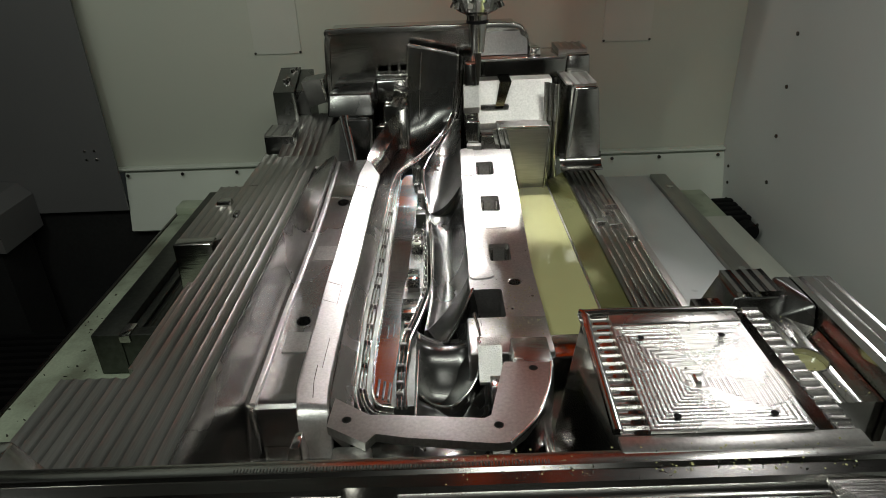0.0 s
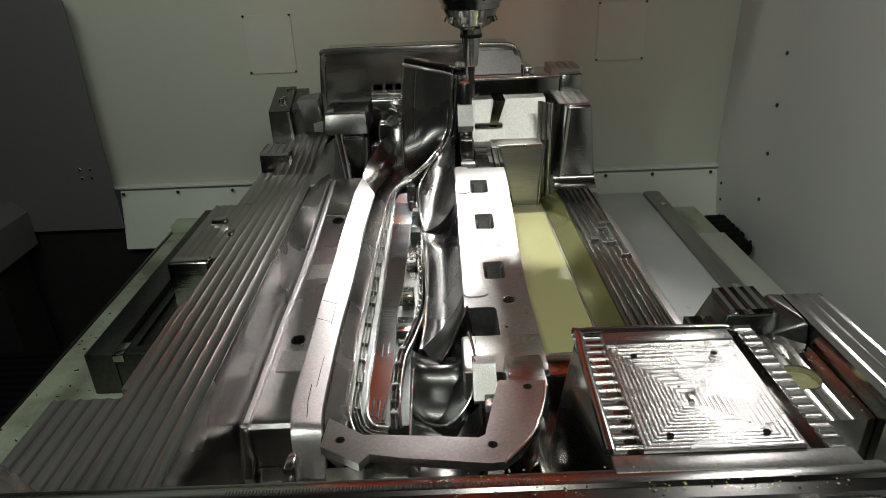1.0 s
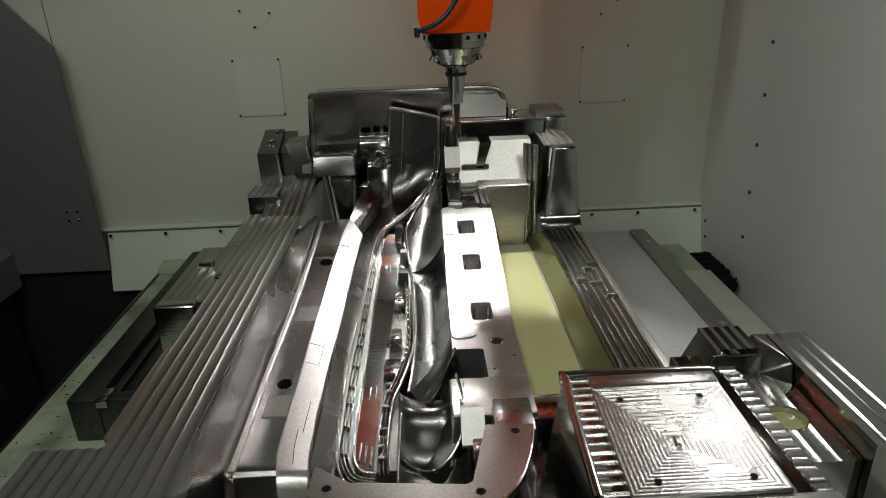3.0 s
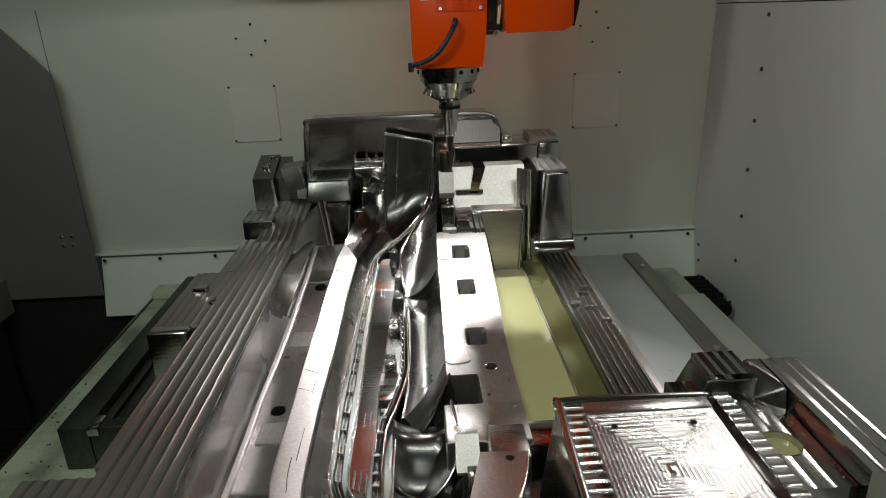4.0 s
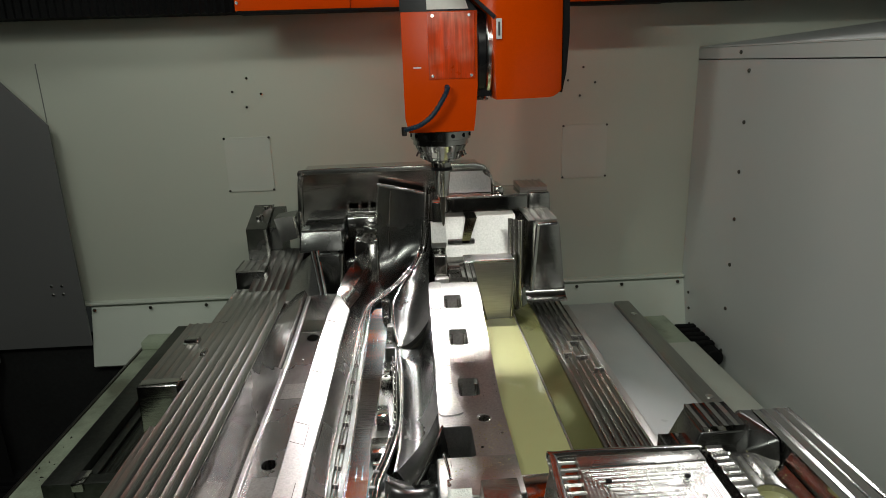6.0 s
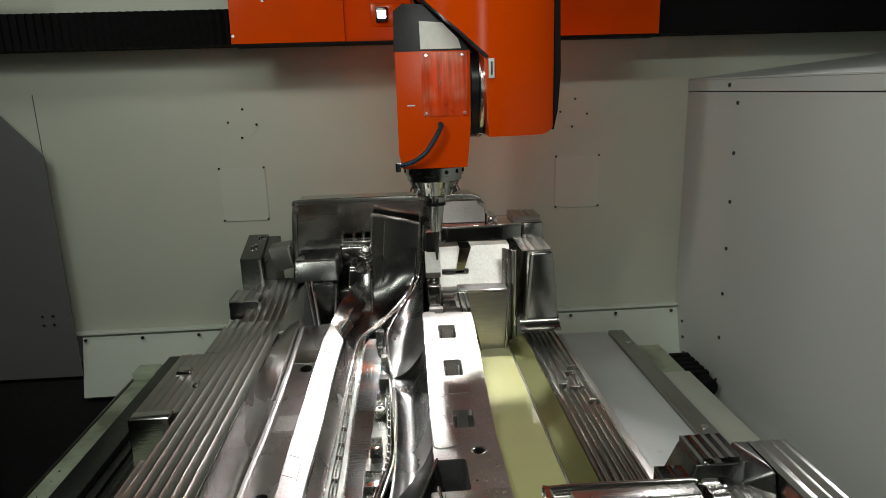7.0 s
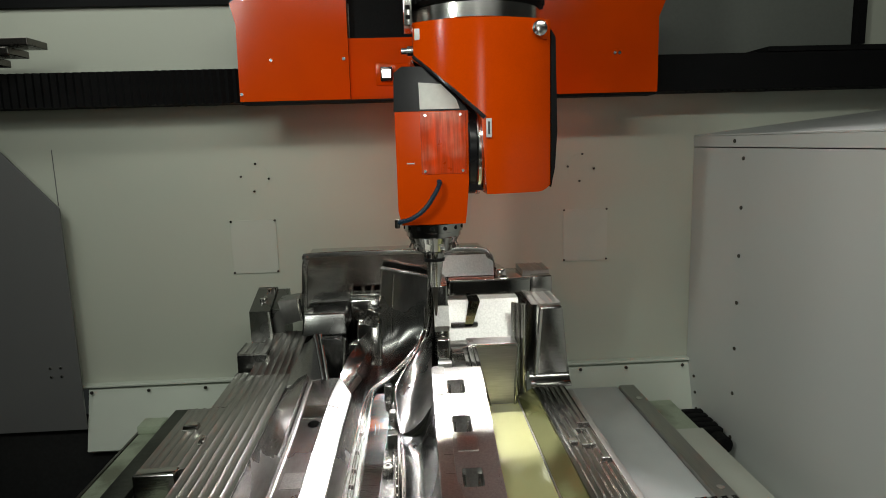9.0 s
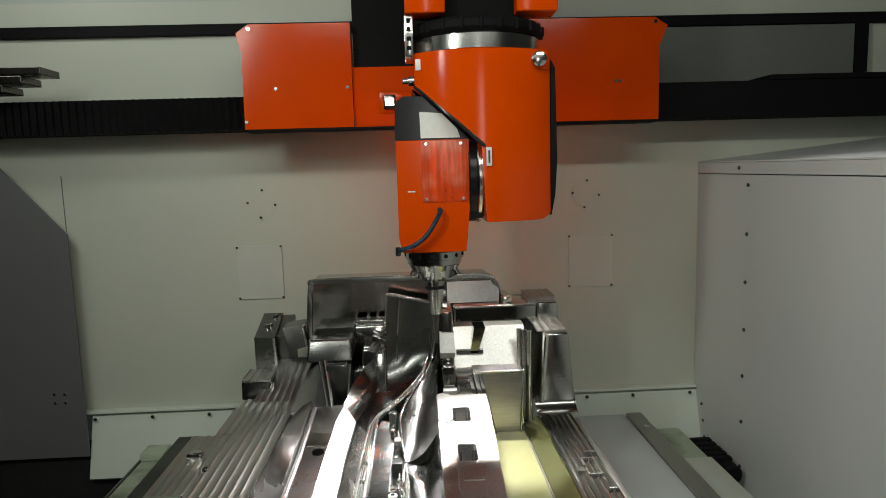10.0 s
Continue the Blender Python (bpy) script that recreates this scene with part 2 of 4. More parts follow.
def screw(parent, at, axis, r=0.008, mat=dark_steel):
    return part("screw", cyl(at, axis, r, 0.008, 10, b=0.002), mat, parent)


for i in range(7):
    screw(skirt, (-1.62 + i * 0.28, 3.098, 0.895), "y", 0.009)
for x in (0.62, 0.86, 1.1, 1.4):
    screw(skirt, (x, 3.098, 0.895), "y", 0.009)
screw(wall_right, (1.438, 2.735, 2.05), "x", 0.009)
for k in range(8):
    screw(wall_right, (1.441, 2.66, 1.976 - 0.2125 * k), "x", 0.009)
for k in range(4):
    screw(wall_right, (1.44, 3.05 - 0.02 * k, 0.85 - 0.08 * k), "x", 0.008)

# square cover plates and round covers on the rear wall
for x0, x1 in ((-0.882, -0.66), (0.777, 1.003)):
    pl = part("cover_plate", box(x0, x1, 3.143, 3.151, 1.464, 1.73, 0.001), paint_plate, None, "square white sheet cover screwed to the rear wall", False, "cover plate", group="wall cover plates")
    for sx in (x0 + 0.004, x1 - 0.004):
        for sz in (1.47, 1.726):
            screw(pl, (sx, 3.142, sz), "y", 0.006)
for x in (-0.745, 0.866):
    rc = part("round_cover", cyl((x, 3.1495, 1.938), "y", 0.07, 0.005, 40), paint_wall, None, "round painted cover disc screwed to the rear wall", True, "cover plate", group="round wall covers")
    for a in range(4):
        screw(rc, (x + 0.067 * math.sin(a * math.pi / 2 + 0.1), 3.143, 1.938 + 0.067 * math.cos(a * math.pi / 2 + 0.1)), "y", 0.006)
for dy in (0, 0.05):
    for dz in (0, 0.045):
        screw(wall_left, (-1.775 + dy, 3.047, 1.005 + dz), "y", 0.008, chrome)
part("seam", box(-1.693, -1.690, 3.146, 3.15, 1.83, 2.1), paint_door, wall_back, smooth=False)

# ---- cross rail above the rear wall ----
rail = thing("cross_rail", "black pleated bellows cover of the cross rail", "bellows cover")
bm = bmesh.new()
pleats = 150
rows = []
for i in range(pleats * 2 + 1):
    x = -2.6 + i * 5.2 / (pleats * 2)
    yy = 2.93 if i % 2 else 2.945
    rows.append([bm.verts.new(p) for p in ((x, yy + 0.2, 2.43), (x, yy, 2.43), (x, yy, 2.285 - (0.006 if i % 2 else 0)), (x, yy + 0.2, 2.285))])
for a, c in zip(rows, rows[1:]):
    for j in range(3):
        bm.faces.new((a[j], a[j + 1], c[j + 1], c[j]))
part("bellows", bm, black, rail, smooth=False)
part("bellows_end", box(0.95, 2.6, 2.90, 3.1, 2.282, 2.445, 0.004), black, rail, smooth=False)
part("end_cap", box(1.66, 2.6, 2.895, 3.1, 2.4465, 2.47, 0.003), black, rail, smooth=False)
beam = part("cross_beam", box(-2.6, 2.6, 3.16, 3.5, 2.43, 2.98), paint_beam, None, "grey-green painted cross beam of the gantry", False, "beam", "structure")
part("edge_strip", box(-2.6, 2.6, 3.12, 3.158, 2.74, 2.79, 0.003), black, beam, smooth=False)
part("beam_shade_sheet", box(1.10, 2.215, 3.138, 3.147, 2.446, 2.7385, 0.001), paint_beam_shade, beam, "right stretch of the beam face, coloured dark for its shade", False)
part("upper_panel", box(-2.6, 2.6, 3.2, 3.4, 2.985, 3.5), paint_beam, beam, smooth=False)
part("end_post", box(2.22, 2.26, 3.1, 3.158, 2.5, 2.739), black, beam, smooth=False)
ck = thing("bracket", "dark stepped metal bracket at the end of the rail", "bracket")
for k in range(3):
    part("step", box(-2.3, -1.52 - 0.08 * k, 2.75, 2.9, 2.55 - 0.035 * k - 0.03, 2.55 - 0.035 * k, 0.003), dark_steel, ck, smooth=False)

# ---- table ----
table = part("table", box(-1.33, 1.30, -0.4, 3.0, 0.55, 0.75, 0.006), paint_table, None, "pale green painted machine table, stained with coolant", True, "table")
part("edge_trim", box(-1.345, -1.332, -0.4, 3.0, 0.70, 0.752, 0.003), dark_steel, table)
part("corner_gusset", box(-1.33, -1.22, 2.9, 3.0, 0.751, 0.79, 0.004), paint_table, table)
side_cover = thing("side_cover", "white plastic cover strip beside the mould with a steel edge rail", "cover")
part("cover_sheet", box(0.70, 1.02, 0.2, 3.0, 0.75, 0.835, 0.003), white_cover, side_cover)
part("edge_rail", box(1.022, 1.10, 0.2, 2.98, 0.75, 0.85, 0.006), steel_lengthwise, side_cover, "dull steel edge rail")
part("outer_sheet", box(1.102, 1.29, 0.2, 2.62, 0.7505, 0.775, 0.004), paint_plate, side_cover)
for y in (2.8, 2.0):
    part("screw", cyl((1.062, y, 0.851), "z", 0.014, 0.006, 16), chrome, side_cover)
rack = thing("cable_chain", "black ribbed cable chain beside the table", "cable chain")
for k in range(5):
    part("link", box(1.305, 1.41, 2.66 + 0.05 * k, 2.692 + 0.05 * k, 0.65, 0.745, 0.005, 1), black, rack, smooth=False)
part("drum", cyl((1.37, 2.61, 0.700), "y", 0.045, 0.07, 20, b=0.008), black, rack)
wl = part("kick_plate", box(1.36, 1.438, -2.0, 3.05, 0.56, 0.61, 0.004), paint_skirt, None, "pale painted angle at the foot of the side wall", False, "trim", "structure")
ctrl = thing("control_box", "grey metal box with a red panel before the guard", "box")
part("case", prism([(-3.0, 0.66), (-2.10, 0.66), (-2.10, 0.84), (-2.16, 0.90), (-3.0, 0.96)], "y", 2.72, 3.045, 0.006), paint_door, ctrl)
part("panel", box(-2.95, -2.125, 2.705, 2.718, 0.67, 0.83, 0.004), orange, ctrl, "red panel")
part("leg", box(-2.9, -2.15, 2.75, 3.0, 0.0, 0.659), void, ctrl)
slats = thing("floor_slats", "black slatted floor grating in the pit beside the table", "grating")
for k in range(10):
    part("slat", box(-2.3, -1.36, 2.05 + k * 0.05, 2.075 + k * 0.05, 0.3, 0.33), black, slats, smooth=False)
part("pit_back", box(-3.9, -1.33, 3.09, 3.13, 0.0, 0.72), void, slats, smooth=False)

# ---- mould ----
mould = thing("injection_mould", "large machined steel injection mould half clamped on the machine table", "mould")
RIB = 0.0262
TOP = 1.21
RTOP = 1.12


def fluted(x0, x1, y0, y1, z, low, depth=0.0042, pitch=RIB, axis="y", round_floor=False, land=0.66):
    """A slab with cutter tracks along one axis: flat lands between thin ridges, or round scallops."""
    n = max(1, round((x1 - x0) / pitch))
    p = (x1 - x0) / n
    prof = []
    for i in range(n):
        d = depth * (0.75 + 0.5 * random.random())
        if round_floor:
            for k in range(8):
                prof.append((x0 + (i + k / 8) * p, z - d * (1 - (2 * k / 8 - 1) ** 2)))
            continue
        w = land + 0.1 * (random.random() - 0.5)
        for u, h in ((0.0, 1.0), (0.04, 0.9), (0.5 - w / 2, 0.12), (0.5 - w / 4, 0.03), (0.5, 0.0), (0.5 + w / 4, 0.03), (0.5 + w / 2, 0.12), (0.96, 0.9)):
            prof.append((x0 + (i + u) * p, z - d * (1 - h)))
    prof.append((x1, z))
    poly = prof + [(x1, low), (x0, low)]
    return prism(poly, axis, y0, y1)


def curve(points, n):
    """A smooth line through points (Catmull-Rom)."""
    pts = [Vector(p) for p in points]
    pts = [2 * pts[0] - pts[1]] + pts + [2 * pts[-1] - pts[-2]]
    out = []
    seg = len(pts) - 3
    for i in range(n + 1):
        s = i / n * seg
        k = min(int(s), seg - 1)
        u = s - k
        a, b, c, d = pts[k:k + 4]
        out.append(0.5 * (2 * b + (c - a) * u + (2 * a - 5 * b + 4 * c - d) * u * u + (3 * b - a - 3 * c + d) * u ** 3))
    return out


def sweep(path, width, height, side=0.0, lift=0.0, round_top=8):
    """A low ridge with a rounded top along a path."""
    bm = bmesh.new()
    rings = []
    for i, p in enumerate(path):
        a, b = path[max(i - 1, 0)], path[min(i + 1, len(path) - 1)]
        f = (b - a).normalized()
        r = f.cross(Vector((0, 0, 1)))
        r = r.normalized() if r.length > 1e-4 else Vector((1, 0, 0))
        u = r.cross(f)
        ring = [p + r * (side - width / 2) + u * (lift - height)]
        for k in range(round_top + 1):
            t = math.pi * k / round_top
            ring.append(p + r * (side - math.cos(t) * width / 2) + u * (lift + height * (0.6 + 0.4 * math.sin(t))))
        ring.append(p + r * (side + width / 2) + u * (lift - height))
        rings.append([bm.verts.new(v) for v in ring])
    for a, b in zip(rings, rings[1:]):
        for j in range(len(a) - 1):
            bm.faces.new((a[j], a[j + 1], b[j + 1], b[j]))
    bm.faces.new(rings[0])
    bm.faces.new(rings[-1][::-1])
    return bm


def steel(name, bm, mat=None, label=""):
    return part(name, bm, mat or steel_polished, mould, label)


# body below the cavity
steel("base_block", box(-0.765, 0.69, 0.40, 2.70, 0.752, 0.90, 0.006), steel_upright)
steel("front_body", box(-0.64, 0.23, 0.40, 0.70, 0.90, 1.20, 0.006), steel_upright)
steel("side_body", box(-0.64, -0.482, 0.66, 2.42, 0.90, 1.165, 0.004), steel_upright)
steel("side_body", box(0.464, 0.585, 1.02, 2.36, 0.90, RTOP - 0.026, 0.004), steel_upright)
# fluted flanges
steel("flange", fluted(-0.645, -0.478, 0.66, 2.38, TOP, 1.166, depth=0.0031, round_floor=True), steel_lengthwise)
ramp = fluted(-0.645, -0.478, 2.381, 2.64, TOP, 1.10, depth=0.0031, round_floor=True)
for v in ramp.verts:
    v.co.z += (v.co.y - 2.38) * 0.37
    v.co.x += (v.co.y - 2.38) * 0.13
steel("flange_ramp", ramp, steel_lengthwise)
steel("flange_tab", fluted(-0.785, -0.6465, 0.66, 1.03, TOP - 0.002, 1.10, depth=0.0031, round_floor=True), steel_lengthwise)
steel("flange_tab", fluted(-0.775, -0.6465, 1.66, 2.08, TOP - 0.002, 1.02, depth=0.0031, round_floor=True), steel_lengthwise)
steel("flange_tab", fluted(-0.70, -0.6465, 2.085, 2.42, TOP - 0.002, 1.02, depth=0.0031, round_floor=True), steel_lengthwise)
steel("stop_block", taper(-0.775, -0.648, 1.605, 1.658, 1.0, TOP + 0.006, 0.002, 0.012, 0.006, 0, 0.006, 3), steel_upright)
steel("notch_ledge", box(-0.775, -0.6465, 1.50, 1.603, 1.0, 1.045, 0.006), steel_satin)
steel("notch_floor", fluted(-0.70, -0.6465, 1.12, 1.498, 1.16, 1.0, depth=0.0031, round_floor=True), steel_lengthwise)
steel("stop_block", taper(-0.74, -0.69, 1.90, 1.94, 1.20, 1.222, 0.004, 0.004, 0.004, 0.004, 0.003), steel_polished)
steel("stop_block", taper(-0.66, -0.64, 1.80, 1.845, 1.20, 1.220, 0.004, 0.004, 0.004, 0.004, 0.003), steel_polished)
steel("flange", fluted(0.463, 0.586, 1.02, 2.36, RTOP, RTOP - 0.025, pitch=0.0205, depth=0.004, land=0.6), steel_polished)
steel("outer_ledge", box(0.588, 0.625, 1.25, 2.36, 0.90, 1.095, 0.005), steel_lengthwise)
# square key frame on the narrow flange
for x0, x1, y0, y1 in ((0.520, 0.560, 1.945, 1.952), (0.560, 0.567, 1.84, 1.95), (0.520, 0.560, 1.835, 1.842), (0.520, 0.527, 1.90, 1.945), (0.49, 0.515, 1.86, 1.885), (0.555, 0.586, 1.745, 1.753), (0.545, 0.586, 1.99, 1.998)):
    steel("key_bar", box(x0, x1, y0, y1, RTOP - 0.012, RTOP + 0.006, 0.002, 1), chrome)
# clamp block
steel("clamp_rim", box(-1.11, -1.02, 1.64, 2.82, 0.752, 0.90, 0.004), steel_dark_dull)
steel("clamp_floor", fluted(-1.018, -0.80, 1.69, 2.82, 0.866, 0.752, pitch=0.024), steel_dark_dull)
steel("clamp_end", box(-1.018, -0.80, 1.64, 1.688, 0.752, 0.898, 0.004), steel_dark_dull)
steel("clamp_slot", box(-1.016, -0.985, 1.70, 2.80, 0.867, 0.876, 0.002), steel_dark_dull)
steel("slot_nut", box(-1.02, -0.985, 1.631, 1.70, 0.875, 0.904, 0.004), steel_polished)

# rear group
steel("rear_wall_block", prism([(-0.475, 1.10), (-0.447, 1.60), (-0.43, 1.634), (0.30, 1.634), (0.345, 1.60), (0.362, 1.545), (0.40, 1.53), (0.40, 1.10)], "y", 2.64, 2.78, 0.02, 5), steel_mirror)
steel("rear_rim", sweep(curve([(-0.46, 2.637, 1.38), (-0.449, 2.637, 1.57), (-0.438, 2.64, 1.612), (-0.41, 2.645, 1.628), (0.0, 2.645, 1.629), (0.28, 2.645, 1.628), (0.335, 2.64, 1.598), (0.354, 2.637, 1.552)], 60), 0.013, 0.011), chrome)
steel("rear_edge", sweep([Vector((0.16, 2.563, 1.510)), Vector((0.575, 2.563, 1.510))], 0.008, 0.005), chrome)
steel("rear_bevel", prism([(2.620, 1.518), (2.638, 1.606), (2.66, 1.606), (2.66, 1.518)], "x", 0.13, 0.350, 0.004), steel_satin)
steel("rear_step", taper(0.15, 0.60, 2.56, 2.78, 1.10, 1.515, 0, 0.012, 0.006, 0, 0.012, 3), steel_mirror)
steel("rear_step_top", fluted(0.47, 0.584, 2.60, 2.77, 1.538, 1.512, pitch=0.028), steel_lengthwise)
steel("rear_post", taper(0.495, 0.592, 2.545, 2.60, 1.36, 1.522, 0.004, 0.006, 0.006, 0, 0.008, 3), steel_upright)
steel("latch", taper(0.355, 0.40, 2.585, 2.64, 1.515, 1.548, 0.004, 0.004, 0.004, 0.0, 0.005), chrome)
steel("rear_shelf", prism([(2.41, 1.05), (2.41, 1.302), (2.49, 1.447), (2.56, 1.447), (2.56, 1.05)], "x", 0.142, 0.43, 0.004), steel_satin)
gs = prism([(0.205, 1.352), (0.235, 1.352), (0.268, 1.455), (0.222, 1.455)], "y", 2.425, 2.53, 0.004)
steel("gusset", gs, steel_mirror)
steel("gusset_foot", box(0.150, 0.258, 2.425, 2.449, 1.350, 1.366, 0.003), steel_hollow)
steel("shelf_foot", box(0.142, 0.26, 2.30, 2.399, 1.05, 1.285, 0.005), steel_polished)
steel("shelf_pad", box(0.142, 0.215, 2.255, 2.2995, 1.05, 1.235, 0.004), steel_satin)
steel("corner_pillar", taper(0.455, 0.598, 2.30, 2.56, 1.16, 1.452, 0.030, 0.024, 0.015, 0, 0.012, 4), steel_upright)
steel("pillar_edge", sweep([Vector((0.463, 2.296, 1.19)), Vector((0.487, 2.312, 1.44))], 0.012, 0.007), chrome)
steel("pillar_top", fluted(0.46, 0.572, 2.35, 2.56, 1.458, 1.450, pitch=0.03), steel_lengthwise)
foot = [[(x, 2.306 - 0.05 * (1 - math.cos(k * math.pi / 12)), 1.16 + 0.05 * (1 - math.sin(k * math.pi / 12))) for k in range(7)] for x in steps(0.44, 0.595, 6)]
steel("pillar_foot", loft(foot, 0.008), steel_polished)
for k, x in enumerate((0.395, 0.412, 0.428)):
    steel("pillar_bead", cyl((x, 2.385 - 0.018 * k, 1.27), "z", 0.011, 0.37, 16), chrome if k != 1 else steel_polished)
sb = prism([(0.262, 1.05), (0.376, 1.05), (0.396, 1.312), (0.206, 1.312)], "y", 2.285, 2.40)
for v in sb.verts:
    if v.co.y < 2.3:
        v.co.y += 0.10 * (v.co.z - 1.2)
steel("sloping_slab", bevel(sb, 0.006, 3), steel_brushed)
for dx, dy, w, m in ((-0.012, 0.0, 0.022, steel_mirror), (0.006, -0.006, 0.009, chrome), (0.022, -0.005, 0.006, steel_polished)):
    steel("slab_bead", sweep([Vector((0.262 + dx, 2.268 + dy, 1.06)), Vector((0.206 + dx, 2.292 + dy, 1.314))], w, 0.008), m)
steel("slab_bead", sweep([Vector((0.377, 2.266, 1.06)), Vector((0.396, 2.290, 1.312))], 0.009, 0.006), chrome)
steel("slab_bead", sweep([Vector((0.206, 2.296, 1.314)), Vector((0.396, 2.296, 1.314))], 0.007, 0.005), chrome)
steel("column", taper(0.088, 0.141, 2.37, 2.60, 1.10, 1.535, 0.002, 0.004, 0.012, 0, 0.006, 3), steel_polished)
steel("column_face", prism([(2.335, 1.385), (2.365, 1.455), (2.40, 1.455), (2.40, 1.36), (2.35, 1.36)], "x", 0.083, 0.14, 0.004), steel_satin)
steel("column_foot", taper(0.086, 0.141, 2.29, 2.369, 1.10, 1.34, 0.002, 0.002, 0.02, 0, 0.006, 3), steel_mirror)
steel("column_pad", box(0.088, 0.1405, 2.255, 2.289, 1.10, 1.265, 0.004), steel_satin)
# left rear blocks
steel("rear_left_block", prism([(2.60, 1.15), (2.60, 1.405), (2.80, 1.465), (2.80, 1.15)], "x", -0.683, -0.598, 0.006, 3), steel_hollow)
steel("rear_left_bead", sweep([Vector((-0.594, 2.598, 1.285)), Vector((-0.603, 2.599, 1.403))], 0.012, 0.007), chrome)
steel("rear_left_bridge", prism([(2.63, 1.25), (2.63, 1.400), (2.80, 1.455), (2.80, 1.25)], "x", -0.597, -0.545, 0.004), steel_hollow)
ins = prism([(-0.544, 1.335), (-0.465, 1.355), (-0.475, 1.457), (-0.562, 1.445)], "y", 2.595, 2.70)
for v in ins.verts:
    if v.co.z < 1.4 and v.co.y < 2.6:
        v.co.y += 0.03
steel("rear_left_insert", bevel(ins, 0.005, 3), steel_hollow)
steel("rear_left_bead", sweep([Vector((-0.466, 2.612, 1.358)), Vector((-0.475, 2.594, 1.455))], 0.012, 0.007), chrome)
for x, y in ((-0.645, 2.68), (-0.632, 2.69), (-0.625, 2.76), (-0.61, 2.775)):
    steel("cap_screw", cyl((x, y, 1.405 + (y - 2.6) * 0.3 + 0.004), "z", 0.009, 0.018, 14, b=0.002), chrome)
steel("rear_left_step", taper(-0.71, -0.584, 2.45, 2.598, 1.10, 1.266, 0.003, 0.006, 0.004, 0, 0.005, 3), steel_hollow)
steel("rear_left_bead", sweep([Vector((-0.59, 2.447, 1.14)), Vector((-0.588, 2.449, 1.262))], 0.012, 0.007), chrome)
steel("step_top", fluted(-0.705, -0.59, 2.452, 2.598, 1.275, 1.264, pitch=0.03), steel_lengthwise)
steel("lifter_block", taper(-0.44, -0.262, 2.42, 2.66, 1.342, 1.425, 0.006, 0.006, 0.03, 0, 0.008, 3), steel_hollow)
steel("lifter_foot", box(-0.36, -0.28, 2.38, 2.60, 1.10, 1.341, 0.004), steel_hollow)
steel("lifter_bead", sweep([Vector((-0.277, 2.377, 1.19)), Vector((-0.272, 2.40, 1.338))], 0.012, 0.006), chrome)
steel("cavity_end", loft([[(-0.478, 2.25, 1.207), (-0.440, 2.27, 1.208), (-0.395, 2.285, 1.209), (-0.350, 2.30, 1.210)], [(-0.455, 2.56, 1.272), (-0.440, 2.53, 1.285), (-0.415, 2.48, 1.312), (-0.387, 2.42, 1.344)]], 0.02), steel_satin)
steel("cavity_end_bar", sweep([Vector((-0.347, 2.297, 1.205)), Vector((-0.386, 2.418, 1.346))], 0.016, 0.010), steel_hollow)
steel("cavity_end_bar", sweep([Vector((-0.332, 2.297, 1.205)), Vector((-0.366, 2.416, 1.348))], 0.013, 0.009), chrome)
steel("latch_frame", box(-0.258, -0.125, 2.60, 2.66, 1.44, 1.462, 0.004), chrome)
steel("latch_block", taper(-0.258, -0.125, 2.575, 2.66, 1.36, 1.439, 0, 0, 0.01, 0, 0.005), steel_polished)
steel("latch_frame", box(-0.258, -0.125, 2.64, 2.66, 1.4625, 1.495, 0.004), chrome)
for x in (-0.254, -0.205, -0.165, -0.13):
    steel("latch_post", box(x - 0.006, x + 0.006, 2.602, 2.639, 1.4625, 1.492, 0.003, 1), chrome)
lb = box(-0.19, -0.135, 2.40, 2.50, 1.375, 1.44, 0.005)
bmesh.ops.rotate(lb, verts=lb.verts[:], cent=(-0.16, 2.45, 1.40), matrix=Matrix.Rotation(radians(18), 3, "Y"))
steel("tilted_insert", lb)
steel("insert_seat", taper(-0.25, -0.13, 2.45, 2.60, 1.10, 1.37, 0.02, 0.0, 0.05, 0, 0.012, 3))
steel("insert_seat", taper(-0.275, -0.20, 2.42, 2.50, 1.10, 1.30, 0.01, 0.01, 0.02, 0, 0.008, 3))

LEDGE = [(1.0, 1.045), (1.4, 1.05), (1.7, 1.09), (2.0, 1.155), (2.3, 1.21), (2.6, 1.265)]
CORE = [(1.0, 0.975), (1.15, 0.985), (1.3, 0.995), (1.88, 1.045), (2.1, 1.095), (2.25, 1.16), (2.6, 1.3)]
WALLX = [(1.05, -0.455), (1.42, -0.455), (1.64, -0.444), (1.75, -0.430), (2.0, -0.411), (2.30, -0.398)]
STRIPL = [(1.10, -0.346), (1.18, -0.359), (1.42, -0.358), (1.71, -0.344), (2.08, -0.313), (2.2, -0.304), (2.285, -0.286)]
STRIPR = [(1.07, -0.271), (1.18, -0.283), (1.47, -0.282), (1.65, -0.271), (1.96, -0.252), (2.175, -0.233), (2.285, -0.222)]
RAILL = [(1.17, -0.234), (1.5, -0.239), (1.73, -0.230), (1.92, -0.222), (2.07, -0.208), (2.15, -0.197), (2.2, -0.19)]
RAILR = [(1.2, -0.190), (1.32, -0.195), (1.63, -0.186), (1.9, -0.182), (2.035, -0.175), (2.165, -0.167), (2.245, -0.156)]
COREX = [(1.25, -0.145), (1.42, -0.135), (1.62, -0.135), (1.74, -0.124), (1.9, -0.116), (2.12, -0.101), (2.25, -0.09)]


